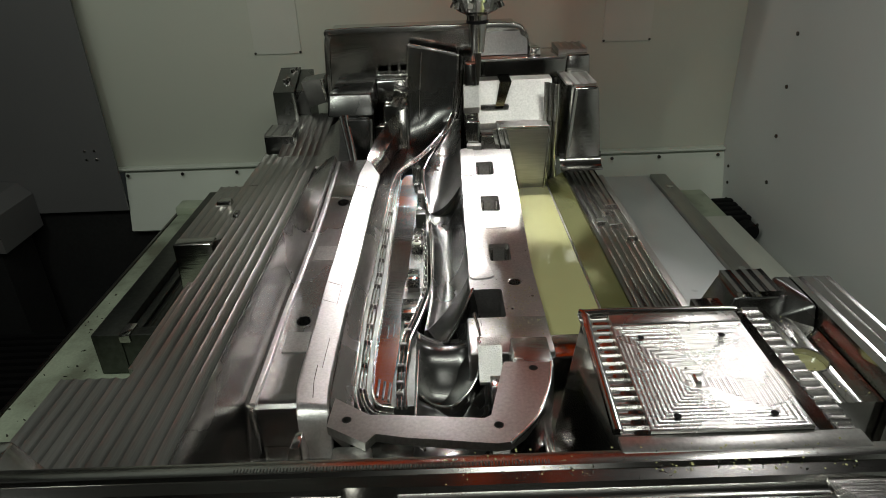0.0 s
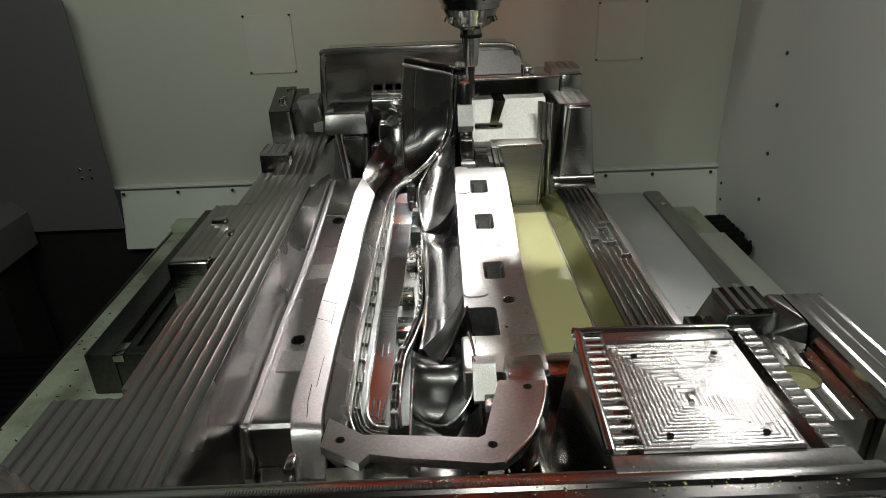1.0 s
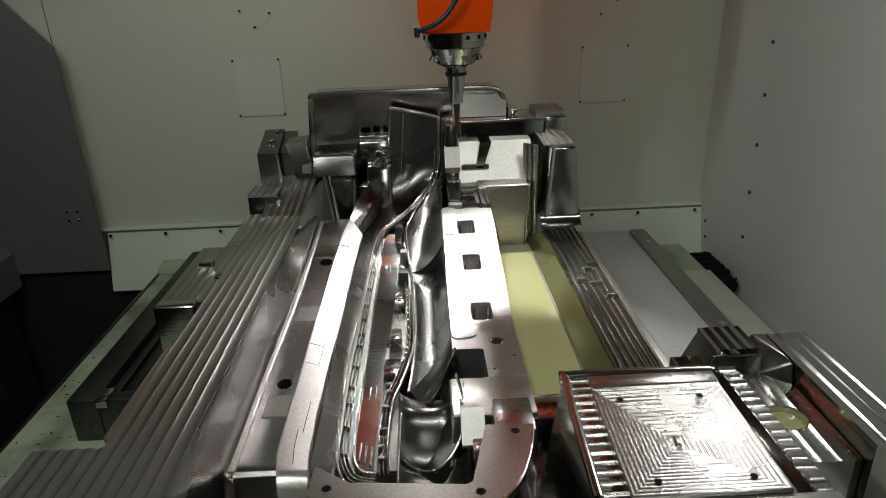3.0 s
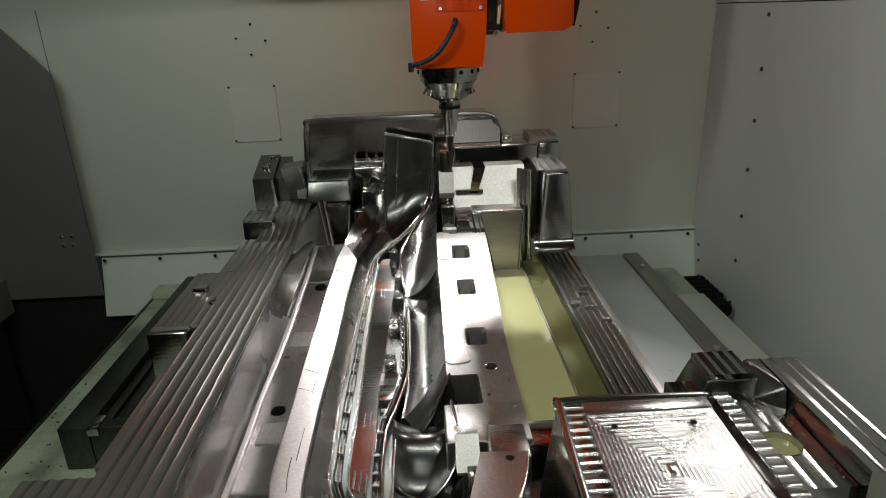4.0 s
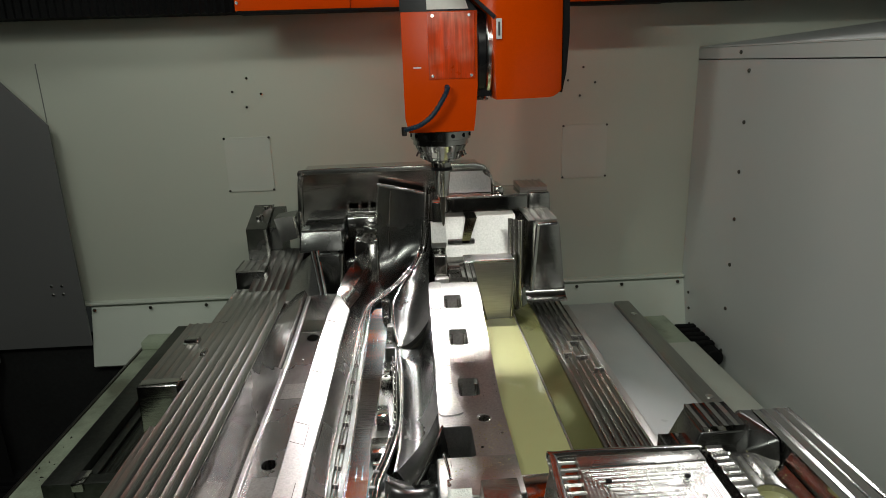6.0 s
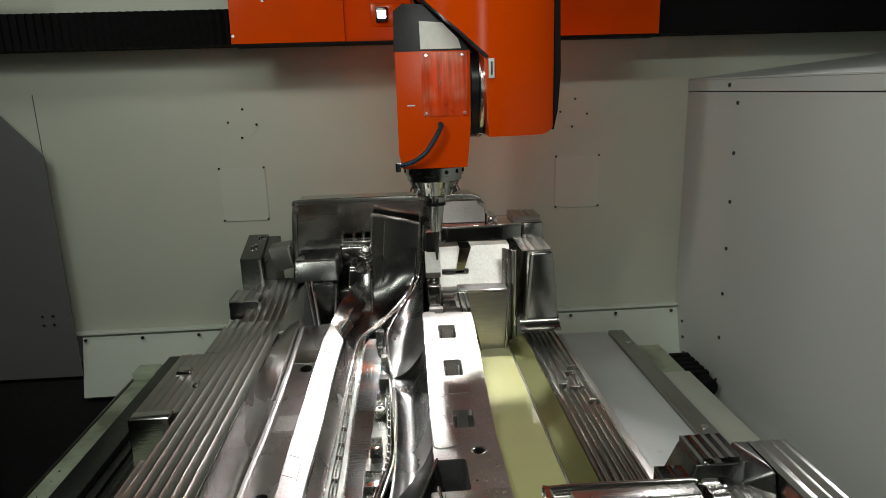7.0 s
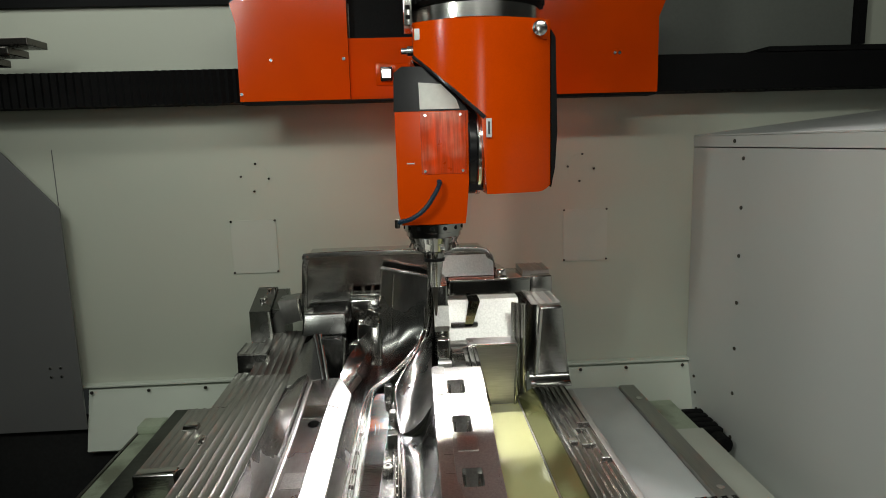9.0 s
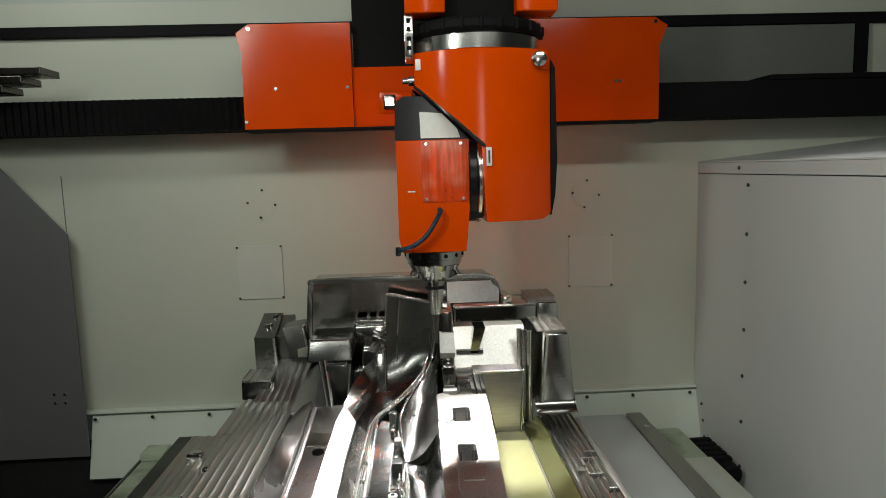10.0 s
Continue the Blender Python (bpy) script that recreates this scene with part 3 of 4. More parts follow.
def glide(keys, y):
    """Smooth cubic through (y, value) keys."""
    if y <= keys[0][0]:
        return keys[0][1]
    if y >= keys[-1][0]:
        return keys[-1][1]
    k = next(i for i in range(len(keys) - 1) if y <= keys[i + 1][0])

    def slope(i):
        a, b = keys[max(i - 1, 0)], keys[min(i + 1, len(keys) - 1)]
        return (b[1] - a[1]) / (b[0] - a[0])
    (y0, v0), (y1, v1) = keys[k], keys[k + 1]
    h = y1 - y0
    s = (y - y0) / h
    return (v0 * (1 + 2 * s) * (1 - s) ** 2 + slope(k) * h * s * (1 - s) ** 2
            + v1 * s * s * (3 - 2 * s) + slope(k + 1) * h * s * s * (s - 1))


# cavity wall: from the flange edge down to a rounded foot
rows = []
for y in steps(0.74, 2.30, 70):
    zl, xw = glide(LEDGE, y), glide(WALLX, y)
    if y < 1.10:
        zl -= 0.12 * ease(0, 1, (1.13 - y) / 0.06)
    row = [(-0.478, y, TOP - 0.003), (-0.475, y, TOP - 0.010)]
    for u in (0.25, 0.5, 0.75):
        row.append((-0.475 + (xw - 0.010 + 0.475) * u ** 1.15, y, TOP - 0.010 + (zl + 0.022 - TOP + 0.010) * u))
    for k in range(7):
        a = k / 6 * math.pi / 2
        row.append((xw + 0.012 - 0.022 * math.cos(a), y, zl + 0.022 - 0.022 * math.sin(a)))
    rows.append(row)
steel("cavity_wall", loft(rows, 0.01), steel_soft)
# ledge with a rounded front edge
rows = []
for y, dz in [(1.112, 0.10), (1.113, 0.02), (1.118, 0.009), (1.127, 0.002)] + [(y, 0) for y in steps(1.14, 2.30, 50)]:
    rows.append([(glide(WALLX, y) + 0.012, y, glide(LEDGE, y) - dz), (glide(STRIPL, y) + 0.004, y, glide(LEDGE, y) - dz)])
ledge = steel("ledge", loft(rows, 0.09), steel_soft)
steel("foot_bead", sweep(curve([(glide(WALLX, y) + 0.006, y, glide(LEDGE, y) + 0.004) for y in (1.12, 1.3, 1.5, 1.7, 2.0, 2.28)], 60), 0.013, 0.004), steel_satin)
# flat shut-off strip with sharp edges, rolls down in front
rows = []
for y in [1.03, 1.045, 1.06, 1.075, 1.09, 1.105] + steps(1.12, 2.175, 50):
    roll = 0.09 * ease(0, 1, (1.105 - y) / 0.09)
    xl, xr, z = glide(STRIPL, y) + 0.2 * roll, glide(STRIPR, y) + 0.1 * roll, glide(LEDGE, y) - roll
    low = 0.006 - 0.007 * ease(0, 1, (y - 1.45) / 0.45)
    rows.append([(xl, y, z - 0.02), (xl + 0.001, y, z + 0.011), (xl + 0.004, y, z + 0.0125), (xr - 0.003, y, z + low), (xr, y, z + low - 0.003), (xr + 0.001, y, z - 0.02)])
y = 2.285
rows.append([(glide(STRIPL, y), y, 1.19), (glide(STRIPL, y) + 0.001, y, 1.216), (glide(STRIPL, y) + 0.004, y, 1.218), (-0.236, 2.178, 1.196), (-0.233, 2.178, 1.193), (-0.232, 2.178, 1.17)])
steel("shut_off_strip", loft(rows, 0.03), steel_satin)
steel("strip_rise", loft([[(-0.287, 2.287, 1.216), (-0.26, 2.234, 1.204), (-0.232, 2.180, 1.192)], [(-0.262, 2.36, 1.262), (-0.225, 2.33, 1.225), (-0.203, 2.31, 1.194)], [(-0.215, 2.44, 1.312), (-0.18, 2.43, 1.27), (-0.168, 2.45, 1.225)], [(-0.165, 2.50, 1.345), (-0.150, 2.51, 1.30), (-0.147, 2.53, 1.258)]], 0.03), steel_polished)
# scribed lines on the strip
for y, k in ((1.19, 0.45), (1.30, 0.6), (1.56, 0.55), (1.92, 0.5)):
    pts = [(glide(STRIPL, yy) + k * 0.085, yy, glide(LEDGE, yy) + 0.0129 - k * (0.0065 + 0.007 * ease(0, 1, (yy - 1.45) / 0.45))) for yy in (y - 0.06, y, y + 0.06)]
    steel("scribe_line", sweep([Vector(p) for p in pts], 0.0014, 0.0010), dark_steel)
for y in (1.52, 1.60, 1.83, 1.93, 2.10):
    xl, z = glide(STRIPL, y), glide(LEDGE, y)
    steel("scribe_line", sweep([Vector((xl + 0.006, y, z + 0.0125)), Vector((xl + 0.045, y - 0.012, z + 0.0060))], 0.0014, 0.0010), dark_steel)
# pads let into the ledge
for y0, y1, inset, dark in ((1.315, 1.397, 0.018, False), (1.716, 1.783, 0.012, False), (2.05, 2.12, 0.004, True)):
    rows = [[(glide(WALLX, yy) + 0.012 + inset, yy, glide(LEDGE, yy) + 0.003), (glide(STRIPL, yy) - 0.003, yy, glide(LEDGE, yy) + 0.003)] for yy in steps(y0, y1, 3)]
    steel("ledge_pad", bevel(loft(rows, 0.02), 0.004, 3), steel_polished if dark else steel_satin)
# pocket in front of the ledge
steel("pocket_floor", box(-0.47, -0.27, 0.72, 1.11, 0.90, 0.93), steel_upright)
steel("pocket_stop", taper(-0.42, -0.30, 0.92, 0.96, 0.93, 1.02, 0.01, 0.01, 0.01, 0.01, 0.004), steel_upright)
steel("pocket_stop", taper(-0.37, -0.31, 0.97, 1.05, 0.93, 1.04, 0.03, 0.01, 0.02, 0.01, 0.004), steel_upright)
steel("corner_bead", sweep(curve([(-0.449, 1.113, 1.045), (-0.447, 1.106, 1.03), (-0.446, 1.104, 0.98), (-0.446, 1.104, 0.93)], 16), 0.016, 0.008), steel_polished)

# blade: a hollow upright face that runs down and forward into the trough
BL = [(-0.122, 2.55, 1.580), (-0.132, 2.55, 1.50), (-0.141, 2.55, 1.408), (-0.142, 2.545, 1.31), (-0.147, 2.53, 1.252), (-0.167, 2.495, 1.212), (-0.190, 2.42, 1.196), (-0.210, 2.31, 1.188), (-0.231, 2.165, 1.183)]
BR = [(0.065, 2.55, 1.536), (0.062, 2.55, 1.47), (0.057, 2.545, 1.401), (0.041, 2.53, 1.315), (0.012, 2.48, 1.255), (-0.042, 2.40, 1.222), (-0.100, 2.30, 1.196), (-0.155, 2.24, 1.163), (-0.196, 2.15, 1.126)]
lft, rgt = curve(BL, 80), curve(BR, 80)
rows = []
for a, b in zip(lft, rgt):
    w = (b - a).length
    up = ease(0, 1, (a.z - 1.2) / 0.12)
    row = []
    for k in range(17):
        u = k / 16
        p = a.lerp(b, u)
        dip = w * (0.10 + 0.10 * (1 - up)) * math.sin(math.pi * u) ** 0.9
        crease = 0.003 * max(0, 1 - abs(u - 0.28) / 0.05) * up
        row.append((p.x, p.y + (dip - crease) * up, p.z - dip * (1 - up)))
    rows.append(row)
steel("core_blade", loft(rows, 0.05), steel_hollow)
steel("blade_rim", sweep(curve([(-0.124, 2.548, 1.582), (-0.03, 2.556, 1.560), (0.067, 2.548, 1.538)], 20), 0.012, 0.006), chrome)
steel("blade_crease", sweep([a.lerp(b, 0.28) + Vector((0, 0.10 * (b - a).length * 0.75 - 0.006, 0)) for a, b in list(zip(lft, rgt))[2:34]], 0.004, 0.003), chrome)
steel("blade_rim", sweep([p + Vector((0.003, -0.004, 0)) for p in lft[:46]], 0.006, 0.004), chrome)
steel("blade_rim", sweep([p + Vector((0.004, -0.004, 0)) for p in rgt[:40]], 0.010, 0.005), chrome)
steel("blade_rim", sweep([p + Vector((0.020, -0.002, -0.004)) for p in rgt[:40]], 0.009, 0.005), steel_polished)
# trough wall between strip and rails
rows = []
for y in steps(1.06, 2.19, 50):
    xr, zr = glide(STRIPR, y), glide(LEDGE, y)
    xe, ze = glide(RAILL, y), glide(CORE, y) + 0.012
    rows.append([(xr - 0.002, y, zr - 0.004), (xr + 0.002, y, zr - 0.010), (xr + 0.003, y, zr - 0.014), (xe - 0.004, y, ze - 0.001), (xe + 0.002, y, ze - 0.001)])
steel("trough_wall", loft(rows, 0.03), steel_soft)
# fine rails between trough and core, curl round the front of the core
rows = [[(glide(RAILL, y), y, glide(CORE, y) + 0.004), (glide(RAILR, y) + 0.003, y, glide(CORE, y) - 0.002)] for y in steps(1.17, 2.23, 30)]
steel("rail_bed", loft(rows, 0.03), steel_dark_dull)
for s, wd, ht, m in ((0.0, 0.0055, 0.008, chrome), (0.27, 0.003, 0.005, steel_polished), (0.45, 0.004, 0.007, chrome), (0.66, 0.003, 0.004, steel_polished), (1.0, 0.0055, 0.006, chrome)):
    pts = [(-0.135, 1.155 - 0.055 * (1 - s), 0.992), (-0.172 - 0.03 * (1 - s), 1.168 - 0.04 * (1 - s), 0.993)]
    for y in (1.215, 1.29, 1.41, 1.55, 1.7, 1.85, 2.0, 2.1, 2.17):
        pts.append((glide(RAILL, y) * (1 - s) + glide(RAILR, y) * s, y, glide(CORE, y) + 0.012 - 0.006 * s))
    pts += [(-0.168 + 0.012 * s, 2.245, 1.172), (-0.112 + 0.012 * s, 2.303 - 0.012 * s, 1.196), (-0.045 + 0.01 * s, 2.40 - 0.02 * s, 1.224), (0.008 + 0.012 * s, 2.478 - 0.02 * s, 1.258), (0.040 + 0.012 * s, 2.520, 1.318)]
    steel("core_rail", sweep(curve(pts, 150), wd, ht), m)
for y in (1.22, 1.31, 1.40, 1.47, 1.56, 1.66, 1.72, 1.80, 1.88, 1.97, 2.06):
    x0, x1 = glide(RAILL, y), glide(RAILR, y)
    steel("rail_notch", sweep([Vector((x0 + 0.3 * (x1 - x0), y, glide(CORE, y) + 0.010)), Vector((x0 + 0.62 * (x1 - x0), y - 0.004, glide(CORE, y) + 0.009))], 0.005, 0.007), dark_steel)
# flat core strip, lower tray beside it
rows = [[(glide(RAILR, y) + 0.003, y, glide(CORE, y)), (glide(COREX, y), y, glide(CORE, y)), (glide(COREX, y) + 0.001, y, glide(CORE, y) - 0.012)] for y in steps(1.18, 2.25, 36)]
steel("core_strip", loft(rows, 0.03), steel_mirror)
rows = [[(glide(COREX, y) - 0.002, y, glide(CORE, y) - 0.010), (-0.062, y, glide(CORE, y) - 0.008)] for y in steps(1.60, 2.22, 24)]
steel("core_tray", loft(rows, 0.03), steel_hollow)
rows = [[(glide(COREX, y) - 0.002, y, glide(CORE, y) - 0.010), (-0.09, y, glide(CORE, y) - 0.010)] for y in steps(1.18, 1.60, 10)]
steel("core_tray", loft(rows, 0.03), steel_dark_dull)


def insert(x0, x1, y0, y1, rise, mat):
    z = glide(CORE, (y0 + y1) / 2)
    steel("core_insert", taper(x0, x1, y0, y1, z - 0.04, z + rise, 0.002, 0.002, 0.004, 0.002, 0.003), mat)


insert(-0.122, -0.085, 1.645, 1.715, 0.034, steel_mirror)
insert(-0.134, -0.080, 1.505, 1.590, 0.014, steel_mirror)
insert(-0.128, -0.088, 1.470, 1.500, 0.004, steel_polished)
insert(-0.108, -0.082, 1.895, 1.985, 0.018, steel_polished)
insert(-0.104, -0.066, 2.00, 2.045, 0.036, steel_dark_dull)
insert(-0.104, -0.078, 2.055, 2.085, 0.020, chrome)
insert(-0.100, -0.080, 2.10, 2.15, 0.026, chrome)
insert(-0.112, -0.090, 2.17, 2.21, 0.020, steel_polished)
for x, y in ((-0.168, 1.45), (-0.152, 1.455), (-0.147, 2.09), (-0.134, 2.09)):
    steel("core_mark", sweep([Vector((x, y - 0.026, glide(CORE, y - 0.026) + 0.0005)), Vector((x + 0.001, y + 0.026, glide(CORE, y + 0.026) + 0.0005))], 0.002, 0.001), chrome)
for k in range(3):
    steel("drain_slot", sweep([Vector((-0.180 + 0.014 * k, 1.205 - 0.008 * k, 0.990)), Vector((-0.178 + 0.014 * k, 1.262 - 0.008 * k, 0.994))], 0.005, 0.003), dark_steel)
steel("screw_boss", lathe([(0.018, 0.0), (0.018, 0.046), (0.016, 0.050)], 24, pose(-0.097, 1.868, 1.018)), chrome)
part("screw_ring", lathe([(0.0145, 0.0), (0.014, 0.003), (0.0125, 0.004)], 24, pose(-0.097, 1.868, 1.0685)), label_white, mould)
part("socket_disc", lathe([(0.007, 0.0), (0.007, 0.002)], 6, pose(-0.097, 1.868, 1.0725)), dark_steel, mould)
# rim of the scoop: swings from the core front to a row of teeth beside the channel
rim = curve([(-0.118, 1.16, 0.992), (-0.122, 1.215, 0.999), (-0.122, 1.296, 1.004), (-0.115, 1.404, 1.014), (-0.094, 1.475, 1.022), (-0.070, 1.578, 1.031), (-0.061, 1.66, 1.038), (-0.062, 1.787, 1.049), (-0.064, 1.888, 1.059), (-0.068, 1.99, 1.080)], 110)
for sd, wd, ht, m in ((-0.010, 0.005, 0.006, steel_polished), (0.0, 0.004, 0.009, chrome), (0.011, 0.007, 0.006, steel_polished)):
    steel("core_rim", sweep(rim, wd, ht, sd), m)
for i in range(60, 108, 4):
    steel("tooth", cyl(rim[i] + Vector((-0.006, 0, 0.003)), "z", 0.0055, 0.014, 10, b=0.002), chrome)
for i in (8, 15, 24, 33, 41):
    steel("rim_clip", box(rim[i].x - 0.012, rim[i].x + 0.006, rim[i].y - 0.006, rim[i].y + 0.006, rim[i].z - 0.01, rim[i].z + 0.012, 0.002, 1), dark_steel)

PAD = [(1.3, 1.10), (1.6, 1.10), (1.73, 1.125), (2.14, 1.235), (2.2, 1.246), (2.3, 1.25)]
PADX = 0.060
# flat-floored channel right of the core
CHAN = [(1.44, -0.058), (1.55, -0.046), (1.66, -0.043), (1.92, -0.042), (2.05, -0.052)]
rows = []
for y in steps(1.44, 2.05, 36):
    x, zj, zp = glide(CHAN, y), glide(CORE, y) + 0.008, glide(PAD, y)
    hump = 0.022 * math.exp(-((y - 2.035) / 0.03) ** 2)
    row = [(x - 0.012, y, zj - 0.01), (x - 0.010, y, zj), (x - 0.003, y, zj + 0.001)]
    for k in range(13):
        u = k / 12
        row.append((x + (PADX - 0.003 - x) * u, y, zj + (zp - 0.012 - zj) * max(0, (u - 0.5) / 0.5) ** 2.2 - 0.022 * math.sin(math.pi * min(1, u / 0.85)) ** 0.7 + hump * math.sin(math.pi * u)))
    row += [(PADX, y, zp - 0.006)]
    rows.append(row)
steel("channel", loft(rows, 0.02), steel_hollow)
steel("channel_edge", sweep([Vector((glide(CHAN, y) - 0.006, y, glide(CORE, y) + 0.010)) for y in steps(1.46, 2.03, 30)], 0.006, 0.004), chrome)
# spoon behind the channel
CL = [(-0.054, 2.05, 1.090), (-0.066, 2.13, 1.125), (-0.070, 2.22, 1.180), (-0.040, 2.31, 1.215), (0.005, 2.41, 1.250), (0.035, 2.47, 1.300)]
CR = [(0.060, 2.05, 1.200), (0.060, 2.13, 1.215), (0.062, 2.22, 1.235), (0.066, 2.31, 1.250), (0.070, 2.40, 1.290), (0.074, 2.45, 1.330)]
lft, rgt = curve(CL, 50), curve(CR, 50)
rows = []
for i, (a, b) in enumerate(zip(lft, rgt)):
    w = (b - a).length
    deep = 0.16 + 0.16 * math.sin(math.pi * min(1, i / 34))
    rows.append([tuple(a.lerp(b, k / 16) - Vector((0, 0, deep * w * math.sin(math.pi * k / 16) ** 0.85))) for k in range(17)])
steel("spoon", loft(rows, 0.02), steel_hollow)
steel("spoon_rim", sweep(curve([(p[0] - 0.004, p[1], p[2] + 0.003) for p in CL], 50), 0.009, 0.006), steel_polished)
# ladder of cross bars beside the spoon
ladder = curve([(-0.098, 2.29, 1.200), (-0.06, 2.345, 1.215), (-0.02, 2.40, 1.236), (0.022, 2.455, 1.272), (0.050, 2.49, 1.325), (0.060, 2.515, 1.415)], 40)
for sd in (-0.008, 0.012):
    steel("ladder_rail", sweep(ladder, 0.004, 0.007, sd, 0.005), chrome)
for i in (4, 9, 15, 22, 26, 31):
    p, q = ladder[i], (ladder[i + 1] - ladder[i]).normalized()
    r = q.cross(Vector((0, 0, 1))).normalized()
    steel("ladder_rung", sweep([p - r * 0.010, p + r * 0.014], 0.005, 0.009), dark_steel if i % 2 else chrome)
steel("ladder_block", taper(-0.118, -0.084, 2.21, 2.25, 1.10, 1.200, 0.002, 0.002, 0.006, 0.0, 0.004), steel_polished)
steel("ladder_block", taper(-0.098, -0.072, 2.10, 2.14, 1.08, 1.145, 0.002, 0.002, 0.006, 0.0, 0.004), steel_satin)

# pad strip beside the pool
rows = [[(PADX, y, along(PAD, y)), (0.245, y, along(PAD, y))] for y in steps(1.345, 2.252, 28)]
pad = steel("pad_strip", loft(rows, 0.12), steel_pad)
POCKETS = ((0.143, 2.114), (0.147, 1.921), (0.158, 1.688))
carve(pad, [box(xx - 0.031, xx + 0.031, yy - 0.040, yy + 0.040, 0.9, 1.4, 0.008) for xx, yy in POCKETS] + [cyl((0.186, 1.541, 1.1), "z", 0.021, 0.3), box(0.03, 0.146, 1.362, 1.503, 0.9, 1.4, 0.01)])
for xx, yy in POCKETS:
    z = along(PAD, yy)
    steel("pocket_floor", box(xx - 0.032, xx + 0.032, yy - 0.041, yy + 0.041, z - 0.075, z - 0.055), steel_polished)
    steel("pocket_bead", cyl((xx - 0.024, yy + 0.032, z - 0.03), "z", 0.007, 0.05, 12), chrome)
    steel("pocket_bead", cyl((xx + 0.024, yy + 0.032, z - 0.03), "z", 0.007, 0.05, 12), chrome)
carve(ledge, [cyl((x, y, 1.1), "z", 0.0205, 0.4) for x, y in ((-0.392, 1.447), (-0.347, 2.015))])
steel("guide_bush", lathe([(0.0195, -0.05), (0.0195, -0.004), (0.0175, -0.003), (0.0155, -0.004), (0.0155, -0.05)], 28, pose(0.186, 1.541, 1.102)), chrome)
for ya, yb, wide in ((2.068, 2.262, 0.0), (1.555, 2.060, 0.022)):
    rows = []
    nose_y = [0.02 * (1 - math.cos(k * math.pi / 14)) for k in range(8)]
    for y in [ya + d for d in nose_y] + steps(ya + 0.03, yb - 0.03, 12) + [yb - d for d in nose_y[::-1]]:
        e = min(1, math.sqrt(max(0, 1 - ((0.02 - min(y - ya, yb - y)) / 0.02) ** 2))) if min(y - ya, yb - y) < 0.02 else 1
        m = 0.083
        right = m + 0.026 * e + wide * ease(0, 1, (1.70 - y) / 0.14) * e
        rows.append([(m - 0.021 * e - 0.001, y, along(PAD, y) + 0.0015), (m - 0.020 * e, y, along(PAD, y) + 0.005), (right, y, along(PAD, y) + 0.005), (right + 0.001, y, along(PAD, y) + 0.0015)])
    steel("raised_pad", loft(rows, 0.012), steel_satin)
rows = [[(0.124, yy, along(PAD, yy) + 0.0025), (0.188, yy, along(PAD, yy) + 0.0025)] for yy in (1.798, 1.86)]
steel("raised_pad", bevel(loft(rows, 0.006), 0.002, 1), steel_satin)
for y in (1.70, 1.78, 2.04):
    steel("scribe_line", box(0.08, 0.108, y, y + 0.002, along(PAD, y) - 0.01, along(PAD, y) + 0.0055), dark_steel)
for x, y in ((0.165, 1.40), (0.225, 1.46)):
    steel("set_pin", lathe([(0.004, 0.0), (0.004, 0.0015), (0.003, 0.002)], 10, pose(x, y, along(PAD, y))), dark_steel)
for x, y in ((-0.40, 1.62), (-0.385, 1.75), (-0.365, 1.90)):
    steel("set_pin", lathe([(0.0035, 0.0), (0.0035, 0.001), (0.0025, 0.0015)], 10, pose(x, y, glide(LEDGE, y))), dark_steel)
# pool sides
steel("pool_bank", prism([(0.392, 0.98), (0.392, 1.078), (0.458, RTOP - 0.004), (0.462, RTOP - 0.004), (0.462, 0.98)], "y", 1.02, 2.34), tinted_wet_steel, "wet steel bank, coloured olive for the coolant's film and reflection")
steel("bank_line", sweep([Vector((0.395, 1.30, 1.085)), Vector((0.395, 2.32, 1.085))], 0.006, 0.004), steel_satin)
steel("pool_end", box(0.235, 0.45, 1.20, 1.296, 0.90, 1.09, 0.006), steel_polished)

# wing and scoop in front of the channel
wing_left, wing_right = curve([(0.060, 1.585, 1.098), (0.030, 1.53, 1.070), (-0.015, 1.47, 1.045), (-0.058, 1.435, 1.020)], 20), curve([(0.068, 1.505, 1.102), (0.050, 1.455, 1.088), (0.022, 1.395, 1.064), (-0.010, 1.345, 1.040)], 20)
steel("wing", loft([[tuple(a.lerp(b, u) - Vector((0, 0, 0.014 * math.sin(math.pi * u)))) for u in steps(0, 1, 8)] for a, b in zip(wing_left, wing_right)], 0.02), steel_hollow)
steel("wing_edge", sweep(wing_right, 0.006, 0.004), steel_polished)
steel("wing_flank", loft([[tuple(p), tuple(p + Vector((0.012, 0.004, -0.05))), tuple(p + Vector((0.02, 0.006, -0.11)))] for p in wing_right[:13]], 0.008), steel_hollow)
steel("pocket_back", box(0.064, 0.147, 1.504, 1.512, 0.93, 1.098, 0.002), steel_upright)
steel("bridge_block", box(0.045, 0.245, 1.205, 1.358, 0.93, 1.106, 0.006, 3), steel_satin)
steel("bridge_pad", prism([(1.135, 1.07), (1.135, 1.078), (1.205, 1.128), (1.24, 1.128), (1.24, 1.07)], "x", 0.064, 0.118, 0.003), steel_rough)
steel("step_block", taper(0.118, 0.225, 1.085, 1.204, 0.93, 1.150, 0.02, 0.004, 0.004, 0.0, 0.004), steel_crosswise)
steel("side_slot", box(0.085, 0.118, 1.06, 1.12, 0.93, 1.11, 0.004), steel_upright)
SCZ = [(0.98, 0.975), (1.05, 0.965), (1.11, 0.985), (1.14, 1.0), (1.17, 0.98), (1.21, 0.945), (1.25, 0.965), (1.29, 1.015), (1.325, 1.035), (1.36, 1.028), (1.40, 1.01)]
rows = []
